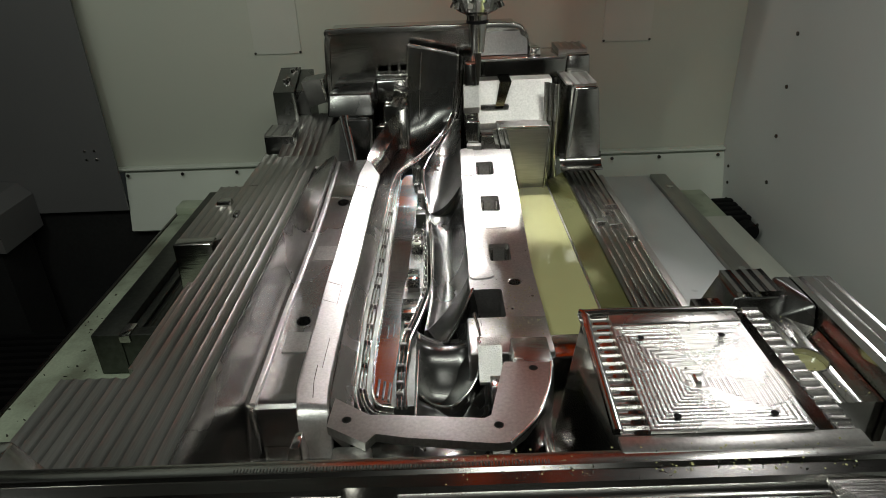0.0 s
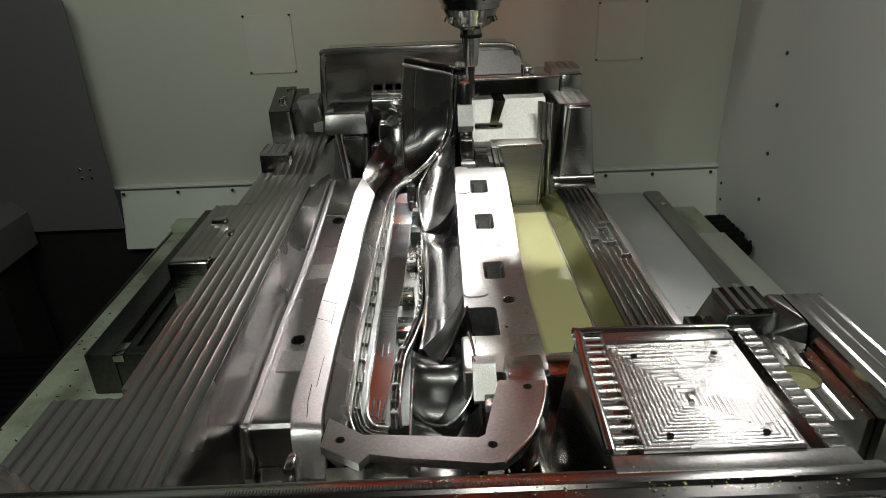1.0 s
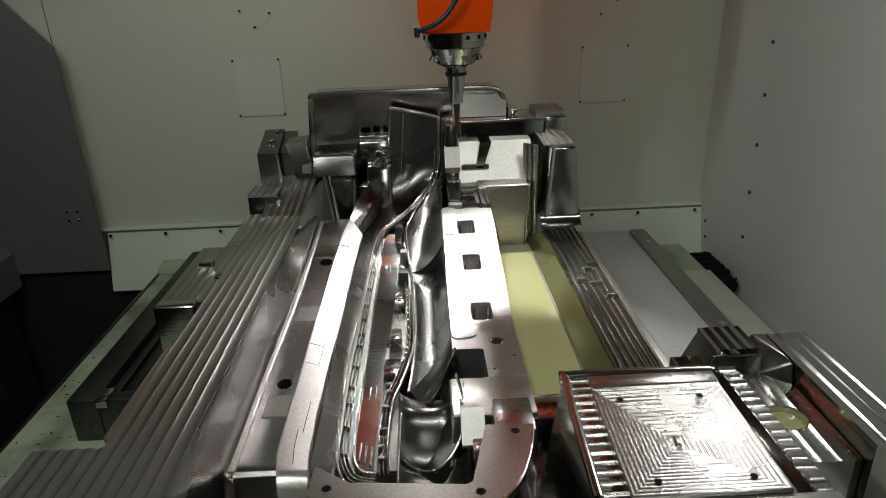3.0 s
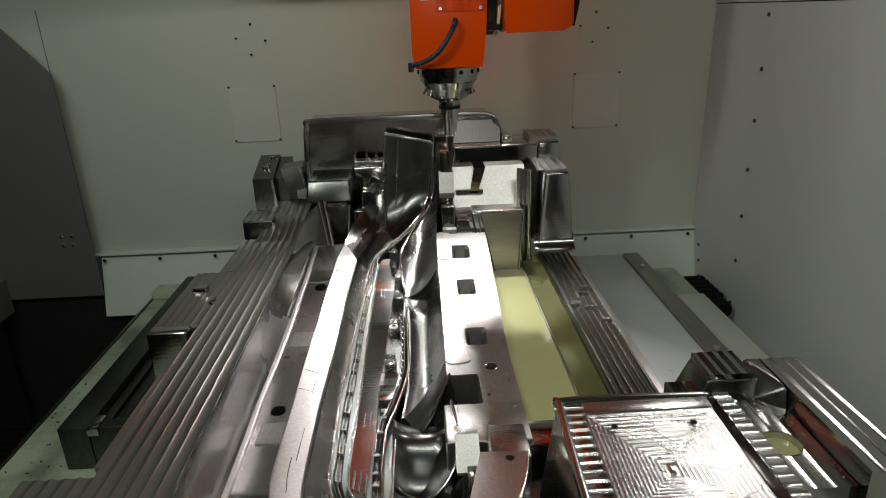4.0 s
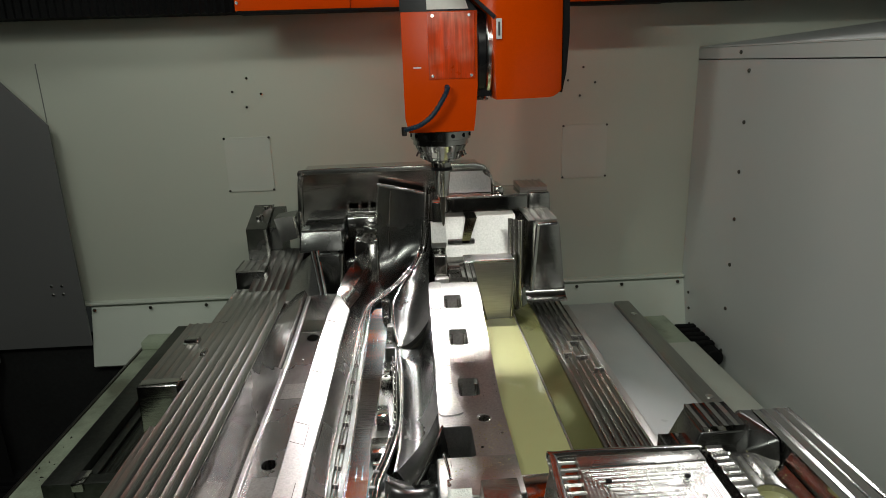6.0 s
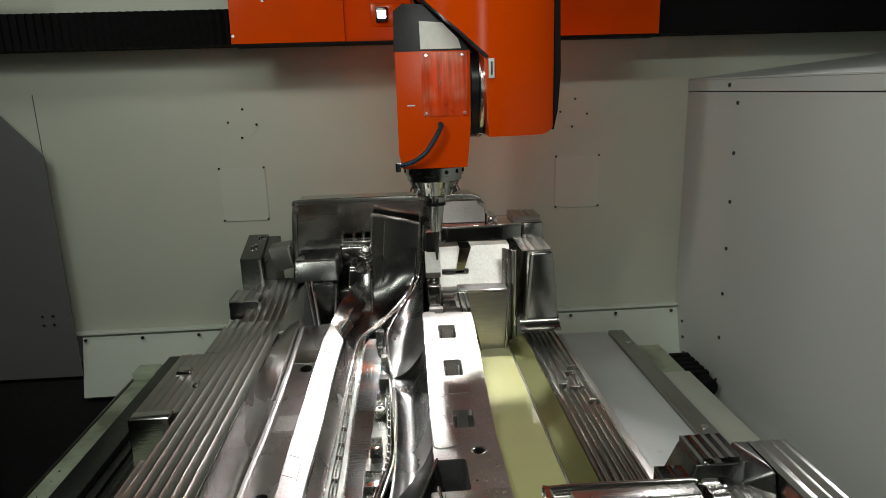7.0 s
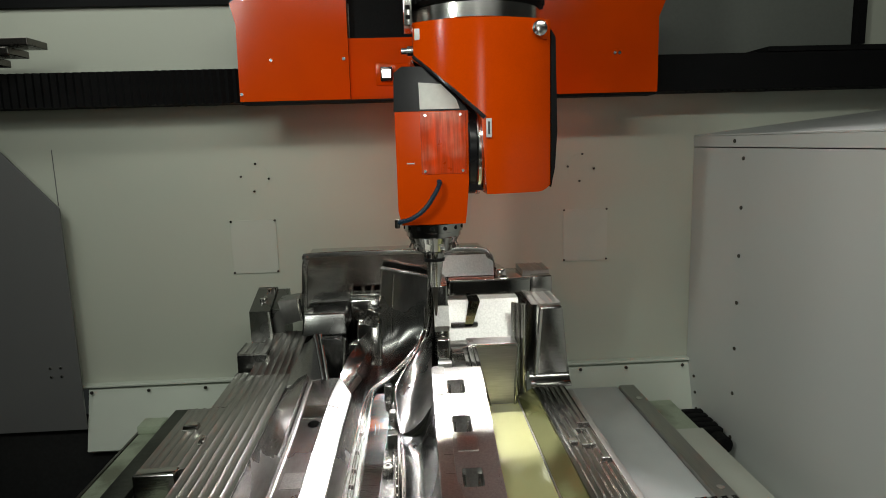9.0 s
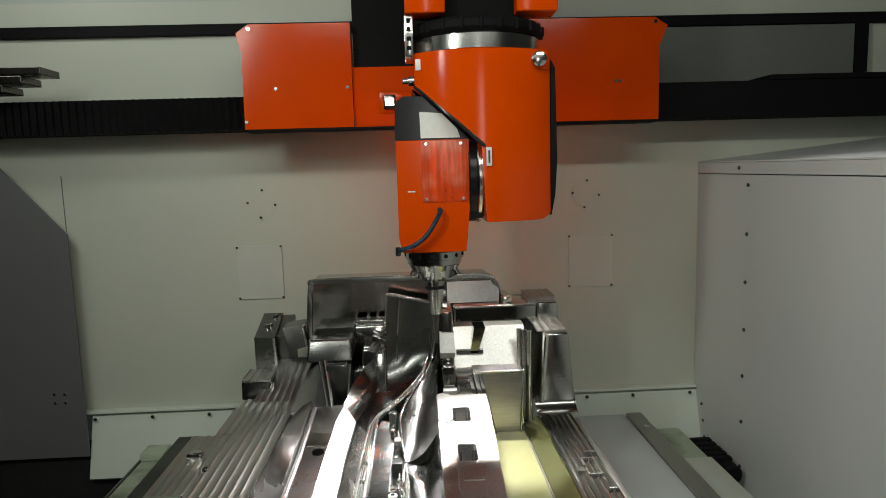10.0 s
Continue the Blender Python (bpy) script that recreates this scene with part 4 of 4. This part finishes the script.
for y in steps(0.98, 1.40, 50):
    z = glide(SCZ, y)
    rows.append([(-0.085 + 0.165 * k / 18, y, z + (0.03 if k < 9 else 0.075) * abs(2 * k / 18 - 1) ** 2.6) for k in range(19)])
steel("scoop", loft(rows, 0.02), steel_hollow)
hook = curve([(0.064, 1.36, 1.108), (0.074, 1.27, 1.095), (0.066, 1.19, 1.065), (0.040, 1.145, 1.035), (0.0, 1.125, 1.012), (-0.045, 1.15, 0.998), (-0.075, 1.19, 0.995)], 50)
steel("scoop_hook", sweep(hook, 0.008, 0.012, 0, 0.0, 6), steel_polished)
steel("scoop_hook_wall", loft([[tuple(p), tuple(p + Vector((-0.012, 0.018, -0.03))), tuple(p + Vector((-0.03, 0.045, -0.052))), tuple(p + Vector((-0.05, 0.075, -0.065)))] for p in hook[:34]], 0.012), steel_hollow)
steel("scoop_hook_wall", loft([[tuple(p), tuple(p + Vector((0.004, -0.012, -0.03))), tuple(p + Vector((0.006, -0.02, -0.07)))] for p in hook[4:44]], 0.01), steel_hollow)
steel("scoop_rim", sweep(curve([(-0.078, 1.36, 1.055), (-0.080, 1.25, 1.035), (-0.082, 1.10, 1.02), (-0.078, 1.03, 1.02), (-0.06, 0.995, 1.02)], 30), 0.006, 0.006), chrome)

# arch plate with three screw holes
arch = steel("shut_off_arch", prism([(-0.222, 0.953), (-0.165, 0.912), (-0.151, 0.903), (-0.130, 0.903), (0.058, 0.885), (0.070, 0.892), (0.108, 1.048), (0.203, 1.043), (0.195, 0.995), (0.176, 0.935), (0.150, 0.880), (0.128, 0.848), (0.100, 0.824), (0.075, 0.821), (-0.081, 0.842), (-0.137, 0.854), (-0.154, 0.832), (-0.227, 0.877)], "z", 1.181, 1.200, 0.002), steel_satin)
ARCH_HOLES = ((-0.193, 0.892), (0.082, 0.866), (0.165, 1.025))
carve(arch, [cyl((x, y, 1.2), "z", 0.009, 0.2, 20) for x, y in ARCH_HOLES])
for x, y in ARCH_HOLES:
    steel("socket_disc", lathe([(0.0088, 0.0), (0.0088, 0.004), (0.006, 0.005)], 16, pose(x, y, 1.182)), black)
steel("arch_foot", box(-0.215, -0.145, 0.70, 0.85, 0.93, 1.180, 0.008, 3), steel_satin)
steel("arch_foot", prism([(0.075, 0.89), (0.112, 1.038), (0.195, 1.035), (0.185, 0.98), (0.145, 0.89), (0.10, 0.84)], "z", 0.93, 1.180, 0.003), steel_upright)
steel("arch_edge", sweep(curve([(0.203, 1.043, 1.199), (0.193, 0.99, 1.199), (0.174, 0.932, 1.199), (0.149, 0.878, 1.199), (0.100, 0.823, 1.199)], 24), 0.006, 0.003), chrome)
steel("arch_shelf", box(0.187, 0.2345, 0.72, 1.10, 0.93, 1.03, 0.006), steel_polished)
steel("opening_bead", sweep(curve([(-0.13, 0.705, 1.0), (-0.13, 0.70, 1.14), (-0.11, 0.72, 1.165), (0.06, 0.72, 1.165), (0.09, 0.71, 1.14)], 30), 0.012, 0.006), chrome)

# front corner with the stepped plate
steel("corner_block", taper(0.196, 0.565, 0.655, 1.03, 0.93, 1.338, 0.052, 0, 0, 0.022, 0.018, 5), steel_polished)
carve(bpy.data.objects["corner_block"], [box(0.5215, 0.544, 0.684, 0.99, 1.305, 1.40, 0.004), box(0.292, 0.505, 0.69, 0.935, 1.315, 1.40)])
steel("corner_top", fluted(0.68, 1.002, 0.240, 0.300, 1.3415, 1.336, depth=0.004, pitch=0.0215, axis="x", round_floor=True), steel_crosswise)
steel("corner_top", fluted(0.68, 1.002, 0.545, 0.575, 1.3415, 1.336, depth=0.004, pitch=0.0215, axis="x", round_floor=True), steel_crosswise)
steel("corner_front", box(0.232, 0.575, 0.6445, 0.6785, 1.337, 1.3455, 0.003), steel_satin)
steel("plate_strip", box(0.290, 0.520, 0.9455, 0.979, 1.3385, 1.3515, 0.002), steel_crosswise)
cx, cy, n = 0.398, 0.811, 15
bm = bmesh.new()
hx, hy = 0.1155, 0.132
rings = []
for i in range(n):
    s0, s1 = 1 - i / n, 1 - (i + 0.55) / n
    zz = 1.351 - 0.0016 * i
    for s, z in ((s0, zz), (s0 - 0.25 / n, zz + 0.0005), (s1, zz + 0.0002), (s1 - 0.15 / n, zz - 0.0008), (s1 - 0.35 / n, zz - 0.0009)):
        ax, ay = max(hx * s, 0.0015), max(hy * s, 0.0015) + (0.004 if s < 0.1 else 0)
        rings.append([bm.verts.new((cx + sx * ax + 0.025 * sy * ay, cy + sy * ay, z)) for sx, sy in ((-1, -1), (1, -1), (1, 1), (-1, 1))])
base = [bm.verts.new((v.co.x, v.co.y, 1.338)) for v in rings[0]]
for a, b in zip([base] + rings, rings):
    for j in range(4):
        bm.faces.new((a[j], a[(j + 1) % 4], b[(j + 1) % 4], b[j]))
bm.faces.new(rings[-1])
steel("stepped_plate", bm, steel_crosswise)
for x, y in ((0.330, 0.907), (0.469, 0.907), (0.327, 0.710), (0.468, 0.710)):
    steel("plate_hole_disc", lathe([(0.0055, 0.0), (0.0055, 0.001), (0.0045, 0.0012)], 16, pose(x, y, 1.349)), black)
steel("plate_key", taper(cx - 0.009, cx + 0.005, cy - 0.012, cy + 0.018, 1.318, 1.333, 0.003, 0.003, 0.003, 0.003, 0.002), chrome)
steel("plate_rim", sweep(curve([(0.236, 0.69, 1.342), (0.250, 0.97, 1.342), (0.268, 1.0, 1.342), (0.50, 0.996, 1.342), (0.53, 0.992, 1.342)], 60), 0.014, 0.006), steel_polished)
# front bar
bar = [(0.30, 1.20), (0.66, 1.20), (0.662, 1.33), (0.655, 1.342), (0.64, 1.346), (0.628, 1.346), (0.624, 1.341), (0.612, 1.341), (0.608, 1.346), (0.598, 1.346), (0.594, 1.338)]
for i in range(12):
    for k in range(6):
        u = k / 6
        bar.append((0.594 - (i + u) * 0.0235, 1.338 - 0.003 * (1 - (2 * u - 1) ** 2)))
bar += [(0.31, 1.338), (0.30, 1.33)]
fb = steel("front_bar", prism(bar, "x", -0.95, 0.60), steel_polished)
carve(fb, [box(-0.15, -0.075, 0.2, 0.60, 1.295, 1.5, 0.006)])
steel("bar_corner", taper(-0.86, -0.62, 0.665, 0.79, 1.10, 1.30, 0.02, 0.07, 0.0, 0.03, 0.006), steel_upright)
for i in range(7):
    s = 0.085 - 0.011 * i
    steel("corner_step", taper(0.50 - s * 0.2, 0.565 - 0.006 * i, 0.60 - 0.18 + 0.006 * i, 0.60 - 0.006 * i, 1.336, 1.3405 + 0.0016 * i, 0, 0.002, 0, 0.002, 0.001, 1), steel_crosswise)
for k in range(96):
    x = -0.30 + 0.0045 * k
    steel("tool_mark", box(x, x + 0.0016, 0.631, 0.638, 1.340, 1.3464), steel_dark_dull)
# side plate with wedges
def hull(points, b=0.006):
    bm = bmesh.new()
    bmesh.ops.convex_hull(bm, input=[bm.verts.new(p) for p in points])
    bmesh.ops.dissolve_limit(bm, angle_limit=0.05, verts=bm.verts[:], edges=bm.edges[:])
    return bevel(bm, b, 3)


sidep = steel("side_plate", fluted(0.567, 0.788, 0.90, 1.27, 1.195, 1.02, depth=0.0014, pitch=0.037, round_floor=True), steel_mirror)
carve(sidep, [cyl((0.716, 1.030, 1.19), "z", 0.040, 0.1, 40)])
steel("bore_rim", lathe([(0.0405, -0.03), (0.0405, 0.0005), (0.038, 0.001), (0.037, -0.002), (0.037, -0.03)], 40, pose(0.716, 1.030, 1.194)), chrome)
steel("side_strip", fluted(0.790, 0.880, 0.88, 1.275, 1.243, 1.02, depth=0.0022, pitch=0.030, round_floor=True), steel_mirror)
steel("side_strip_foot", box(0.882, 0.895, 0.88, 1.275, 0.90, 1.232, 0.004), steel_polished)
steel("side_wedge", taper(0.590, 0.752, 1.205, 1.330, 1.10, 1.226, 0.055, 0.004, 0.012, 0.006, 0.006, 3), steel_hollow)
steel("wedge_top", fluted(0.648, 0.746, 1.220, 1.322, 1.240, 1.224, depth=0.0014, pitch=0.0245, round_floor=True), steel_mirror)
steel("side_wedge", hull([(0.690, 1.215, 1.15), (0.789, 1.125, 1.15), (0.789, 1.28, 1.15), (0.720, 1.285, 1.15), (0.752, 1.262, 1.244), (0.7885, 1.150, 1.244), (0.7885, 1.275, 1.244), (0.755, 1.278, 1.244)]), steel_hollow)
for x, y in ((0.665, 1.19), (0.69, 1.175), (0.675, 1.20)):
    steel("chip", lathe([(0.008, 0.0), (0.006, 0.006), (0.002, 0.009)], 8, pose(x, y, 1.193)), chrome)

pool = part("coolant_pool", box(0.2455, 0.394, 1.297, 2.33, 1.06, 1.085), coolant, None, "still yellow-green coolant standing in the mould cavity", False, "coolant", kind="stuff")
part("coolant_puddle", cyl((0.716, 1.030, 1.170), "z", 0.0365, 0.02, 40), coolant, None, "small round puddle of yellow-green coolant in a bore", True, "coolant", kind="stuff")


bm = bmesh.new()
rnd = random.Random(7)
for k in range(260):
    spot = k % 5
    if spot == 0:
        x, y, z = rnd.uniform(0.0, 0.55), rnd.uniform(0.60, 0.655), 1.3455
    elif spot == 1:
        x, y, z = rnd.uniform(0.58, 0.79), rnd.uniform(0.91, 1.15), 1.1945
    elif spot == 2:
        x, y, z = rnd.uniform(0.26, 0.54), rnd.uniform(0.66, 1.0), 1.3425
    elif spot == 3:
        x, y, z = rnd.uniform(0.10, 0.24), rnd.uniform(1.36, 1.7), 0
        z = along(PAD, y) + 0.0003
    else:
        x, y, z = rnd.uniform(-1.32, -1.14), rnd.uniform(0.9, 2.4), 0.7505
    r = rnd.uniform(0.0007, 0.0019) * (2.4 if spot == 4 else 0.6 if spot == 3 else 1)
    bmesh.ops.create_icosphere(bm, subdivisions=1, radius=r, matrix=Matrix.Translation((x, y, z)) @ Euler((rnd.random() * 6, rnd.random() * 6, 0)).to_matrix().to_4x4() @ Matrix.Diagonal((1.8, 0.9, 0.5, 1)))
part("swarf", bm, dark_steel, None, "tiny loose metal chips scattered on mould and table", False, "swarf", kind="stuff")

# drops of coolant left on the flat faces
bm = bmesh.new()
for k in range(420):
    spot = k % 4
    if spot == 0:
        x, y = rnd.uniform(0.15, 0.24), rnd.uniform(1.37, 1.52)
        z = along(PAD, y)
    elif spot == 1:
        x, y, z = rnd.uniform(0.05, 0.24), rnd.uniform(1.26, 1.35), 1.106
    elif spot == 2:
        x, y, z = rnd.uniform(0.60, 0.78), rnd.uniform(0.92, 1.2), 1.1945
    else:
        x, y, z = rnd.uniform(-0.02, 0.54), rnd.uniform(0.60, 0.66), 1.3455
    r = rnd.uniform(0.0006, 0.0018)
    bmesh.ops.create_icosphere(bm, subdivisions=1, radius=r, matrix=Matrix.Translation((x, y, z)) @ Matrix.Diagonal((1.2, 1.2, 0.45, 1)))
part("coolant_drops", bm, coolant, None, "small drops of coolant on the steel faces", True, "coolant", kind="stuff")

# ---- milling head ----
head = thing("milling_head", "orange five-axis milling head with steel spindle nose and tapered cutter", "milling head")


def bulged(columns, y_back, rows=10):
    """A closed body from columns (x, z low, z high, y front)."""
    bm = bmesh.new()
    fr = [[bm.verts.new((x, yf, lo + (hi - lo) * k / rows)) for k in range(rows + 1)] for x, lo, hi, yf in columns]
    bk = [[bm.verts.new((x, y_back, lo + (hi - lo) * k / rows)) for k in range(rows + 1)] for x, lo, hi, yf in columns]
    n = len(columns)
    for i in range(n - 1):
        for k in range(rows):
            bm.faces.new((fr[i][k], fr[i + 1][k], fr[i + 1][k + 1], fr[i][k + 1]))
            bm.faces.new((bk[i][k], bk[i][k + 1], bk[i + 1][k + 1], bk[i + 1][k]))
        bm.faces.new((fr[i][0], bk[i][0], bk[i + 1][0], fr[i + 1][0]))
        bm.faces.new((fr[i][-1], fr[i + 1][-1], bk[i + 1][-1], bk[i][-1]))
    for k in range(rows):
        bm.faces.new((fr[0][k], fr[0][k + 1], bk[0][k + 1], bk[0][k]))
        bm.faces.new((fr[-1][k], bk[-1][k], bk[-1][k + 1], fr[-1][k + 1]))
    return bm


housing = part("spindle_housing", prism([(-0.108, 0.002), (0.106, 0.002), (0.112, 0.05), (0.120, 0.14), (0.122, 0.375), (-0.119, 0.375), (-0.119, 0.05)], "y", -0.10, 0.13, 0.014, 4), orange, head)
part("access_plate", box(-0.036, 0.112, -0.1035, -0.098, 0.17, 0.372, 0.002), orange_smeared, housing)
for x, z in ((-0.02, 0.362), (0.095, 0.362), (-0.025, 0.18), (0.10, 0.18)):
    part("screw", cyl((x, -0.105, z), "y", 0.005, 0.006, 12), chrome, housing)
part("vent_slot", box(-0.085, -0.06, -0.102, -0.098, 0.205, 0.209), label_white, housing)
hose = curve([(0.02, -0.098, 0.145), (0.02, -0.125, 0.14), (0.005, -0.135, 0.11), (-0.03, -0.135, 0.06), (-0.07, -0.13, 0.03), (-0.105, -0.12, 0.018), (-0.122, -0.10, 0.012)], 44)
bm = bmesh.new()
rings = []
for i, p in enumerate(hose):
    f = (hose[min(i + 1, 44)] - hose[max(i - 1, 0)]).normalized()
    r = f.cross(Vector((0, 0, 1))).normalized()
    u = r.cross(f)
    rad = 0.0085 if i % 2 else 0.0068
    rings.append([bm.verts.new(p + (r * math.cos(k * math.pi / 4) + u * math.sin(k * math.pi / 4)) * rad) for k in range(8)])
for a, b in zip(rings, rings[1:]):
    for k in range(8):
        bm.faces.new((a[k], a[(k + 1) % 8], b[(k + 1) % 8], b[k]))
part("coolant_hose", bm, hose_blue, head, "blue ribbed coolant hose")
part("hose_nozzle", cyl((-0.124, -0.10, 0.008), "z", 0.009, 0.03, 14, b=0.002), dark_steel, head)
cap = part("cap", prism([(-0.122, 0.377), (0.124, 0.377), (0.03, 0.49), (-0.01, 0.518), (-0.09, 0.52), (-0.118, 0.50)], "y", -0.085, 0.13, 0.016, 4), black_gloss, head)
part("cap_panel", prism([(-0.036, 0.382), (0.095, 0.382), (0.085, 0.412), (0.035, 0.462), (-0.038, 0.468)], "y", -0.0895, -0.083, 0.002), label_white, cap, "bare silver patch on the cap")
cols = []
for x in steps(-0.05, 0.395, 30):
    lo = 0.555 - 0.205 * (x + 0.05) / 0.22 if x < 0.17 else 0.103 + 0.02 * max(0, (x - 0.35) / 0.045) ** 2
    cols.append((x, lo, 0.655, -0.06 - 0.105 * math.sin(math.pi * min(1, max(0, (x + 0.06) / 0.48))) ** 0.6))
    if abs(x - 0.17) < 0.008:
        cols.append((x + 0.001, 0.103, 0.655, cols[-1][3]))
fork = part("fork", bulged(cols, 0.22), orange, head)
part("fork_edge", sweep(curve([(-0.05, -0.075, 0.552), (0.06, -0.14, 0.45), (0.17, -0.165, 0.348)], 16), 0.012, 0.006), black_gloss, head)
part("gap_filler", prism([(-0.06, 0.545), (0.168, 0.338), (0.168, 0.11), (0.124, 0.11), (0.124, 0.38), (0.0, 0.50)], "y", -0.075, 0.12, 0.004), black_gloss, head)
part("fork_cover", prism([(0.397, 0.625), (0.412, 0.60), (0.418, 0.30), (0.41, 0.18), (0.397, 0.115)], "y", -0.10, 0.2, 0.006, 3), black, head)
part("fork_boss", lathe([(0.024, 0.0), (0.024, 0.03), (0.018, 0.034), (0.018, 0.05), (0.010, 0.052)], 24, pose(0.352, -0.115, 0.622, 90)), chrome, head)
part("fork_boss_seat", box(0.318, 0.385, -0.118, -0.09, 0.59, 0.652, 0.006), orange, head)
part("side_knob", lathe([(0.016, 0.0), (0.016, 0.02), (0.010, 0.022), (0.010, 0.04)], 18, pose(-0.05, -0.03, 0.575, 0, -90)), chrome, head)
part("type_label", box(0.172, 0.19, -0.172, -0.166, 0.285, 0.345, 0.001), label_white, fork, "small white type label with unreadable print")
part("label_print", box(0.178, 0.184, -0.1735, -0.1725, 0.295, 0.335), dark_steel, fork)
part("warning_label", box(-0.046, -0.008, -0.10, -0.085, 0.60, 0.635, 0.002), label_white, fork, "small white warning label")
joint = part("tilt_joint", cyl((0.135, 0.03, 0.25), "x", 0.158, 0.03, 56, b=0.004), black_gloss, head)
part("joint_ring", cyl((0.158, 0.03, 0.25), "x", 0.162, 0.018, 56, b=0.004), chrome, head)
ringp = part("turn_ring", cyl((0.165, 0.07, 0.683), "z", 0.225, 0.054, 72, b=0.004), chrome, head)
collar = part("collar", cyl((0.165, 0.07, 0.735), "z", 0.236, 0.046, 64, b=0.012), black, head)
for k in range(24):
    a = 2 * math.pi * k / 24
    part("collar_screw", cyl((0.165 + 0.2365 * math.cos(a), 0.07 + 0.2365 * math.sin(a), 0.735), "z", 0.006, 0.03, 8), black, collar)
part("ram", box(0.02, 0.31, -0.06, 0.24, 0.76, 1.45, 0.01), black, head)
part("shoulder", box(-0.075, 0.055, -0.12, 0.0, 0.775, 1.2, 0.006), orange, head)
part("shoulder", box(0.285, 0.42, -0.12, 0.0, 0.775, 1.2, 0.006), orange, head)
brk = part("side_bracket", box(-0.078, -0.05, -0.10, 0.06, 0.645, 0.774, 0.003), chrome, head)
for z in (0.67, 0.70, 0.73, 0.755):
    part("bracket_slot", box(-0.071, -0.057, -0.103, -0.0995, z - 0.007, z + 0.007, 0.001), black, brk)
nose = part("spindle_nose", lathe([(0.103, -0.001), (0.103, -0.028), (0.096, -0.030), (0.096, -0.046), (0.09, -0.05), (0.066, -0.098), (0.05, -0.106), (0.036, -0.112), (0.034, -0.128)][::-1], 48), steel_mirror, head)
for k in range(14):
    a = 2 * math.pi * (k + 0.3) / 14
    part("nose_screw", cyl((0.1025 * math.cos(a), 0.1025 * math.sin(a), -0.014), "x" if abs(math.cos(a)) > 0.7 else "y", 0.007, 0.006, 10), black, nose)
for k in range(10):
    a = 2 * math.pi * (k + 0.5) / 10
    g = box(-0.009, 0.009, -0.002, 0.004, -0.090, -0.053, 0.001, 1)
    bmesh.ops.rotate(g, verts=g.verts[:], cent=(0, 0, -0.07), matrix=Matrix.Rotation(radians(-27), 3, "X"))
    bmesh.ops.translate(g, verts=g.verts[:], vec=(0, -0.078, 0))
    bmesh.ops.rotate(g, verts=g.verts[:], cent=(0, 0, 0), matrix=Matrix.Rotation(a, 3, "Z"))
    part("nose_key", g, dark_steel if k % 2 else chrome, nose)
part("tool_ring", lathe([(0.037, -0.1285), (0.037, -0.139)][::-1], 32), black_gloss, head)
part("tool_shank", lathe([(0.031, -0.1395), (0.021, -0.228), (0.0195, -0.232)][::-1], 32), chrome, head)
part("cutter", lathe([(0.0125, -0.2325), (0.011, -0.25), (0.0045, -0.335), (0.002, -0.342)][::-1], 24), dark_steel, head)

carriage = thing("rail_carriage", "orange painted sheet cover of the cross-rail carriage with work lamp", "carriage")
for name, pts, xs in (("left_cover", [(-0.89, 0.0), (-0.43, 0.0), (-0.43, 0.43), (-0.85, 0.43), (-0.905, 0.395), (-0.885, 0.31)], (-0.88, -0.75, -0.45)),
                      ("right_cover", [(0.89, 0.0), (0.30, 0.0), (0.30, 0.43), (0.87, 0.43), (0.925, 0.395), (0.89, 0.31)], (0.70, 0.72))):
    cv = part(name, prism(pts, "y", 0, 0.12, 0.004), orange, carriage, smooth=False)
    for x in xs:
        part("screw", cyl((x, -0.003, 0.165 if x not in (-0.88,) else 0.03), "y", 0.007, 0.008, 10), chrome, cv)
    part("screw", cyl((pts[3][0], -0.003, 0.41), "y", 0.008, 0.008, 10), chrome, cv)
part("middle_cover", box(-0.429, 0.299, 0.02, 0.12, 0.0, 0.25), orange, carriage, smooth=False)
part("lamp_recess", box(-0.32, -0.18, 0.012, 0.0195, 0.055, 0.145, 0.003), orange, carriage)
part("gap_backing", box(-0.425, 0.295, 0.06, 0.14, 0.252, 0.60), black, carriage, smooth=False)
part("lower_lip", box(-0.885, 0.885, 0.002, 0.1, -0.012, -0.0005, 0.003), black, carriage)
part("lamp_housing", box(-0.300, -0.250, -0.004, 0.0115, 0.07, 0.13, 0.004), dark_steel, carriage)
part("work_lamp", box(-0.292, -0.258, -0.008, -0.0045, 0.086, 0.116, 0.001), lamp_glow, carriage, "small lit work lamp")
part("lamp_housing", box(0.215, 0.275, -0.004, 0.0115, 0.07, 0.13, 0.004), dark_steel, carriage)
part("work_lamp", box(0.222, 0.268, -0.008, -0.0045, 0.083, 0.118, 0.001), lamp_glow, carriage, "small lit work lamp")


def motions():
    walk(head, [(t, pose(x, 2.2, z)) for t, x, z in (
        (0.0, 0.127, 1.839), (0.5, 0.127, 1.849), (1.0, 0.127, 1.859), (1.5, 0.127, 1.869), (2.0, 0.127, 1.879), (2.5, 0.1265, 1.886),
        (4.0, 0.124, 1.860), (4.5, 0.1235, 1.853), (5.0, 0.1235, 1.844), (5.5, 0.1235, 1.837), (7.0, 0.121, 1.812), (7.5, 0.1145, 1.810),
        (8.0, 0.106, 1.809), (8.5, 0.095, 1.808), (9.0, 0.084, 1.807), (9.5, 0.0755, 1.807), (10.0, 0.0675, 1.804))])
    walk(carriage, [(t, pose(x, 2.75, 2.272)) for t, x in (
        (0.0, 0.231), (6.5, 0.231), (7.0, 0.229), (7.5, 0.2255), (8.0, 0.217), (8.5, 0.211), (9.0, 0.2015), (9.5, 0.1935), (10.0, 0.1895))])


motions()
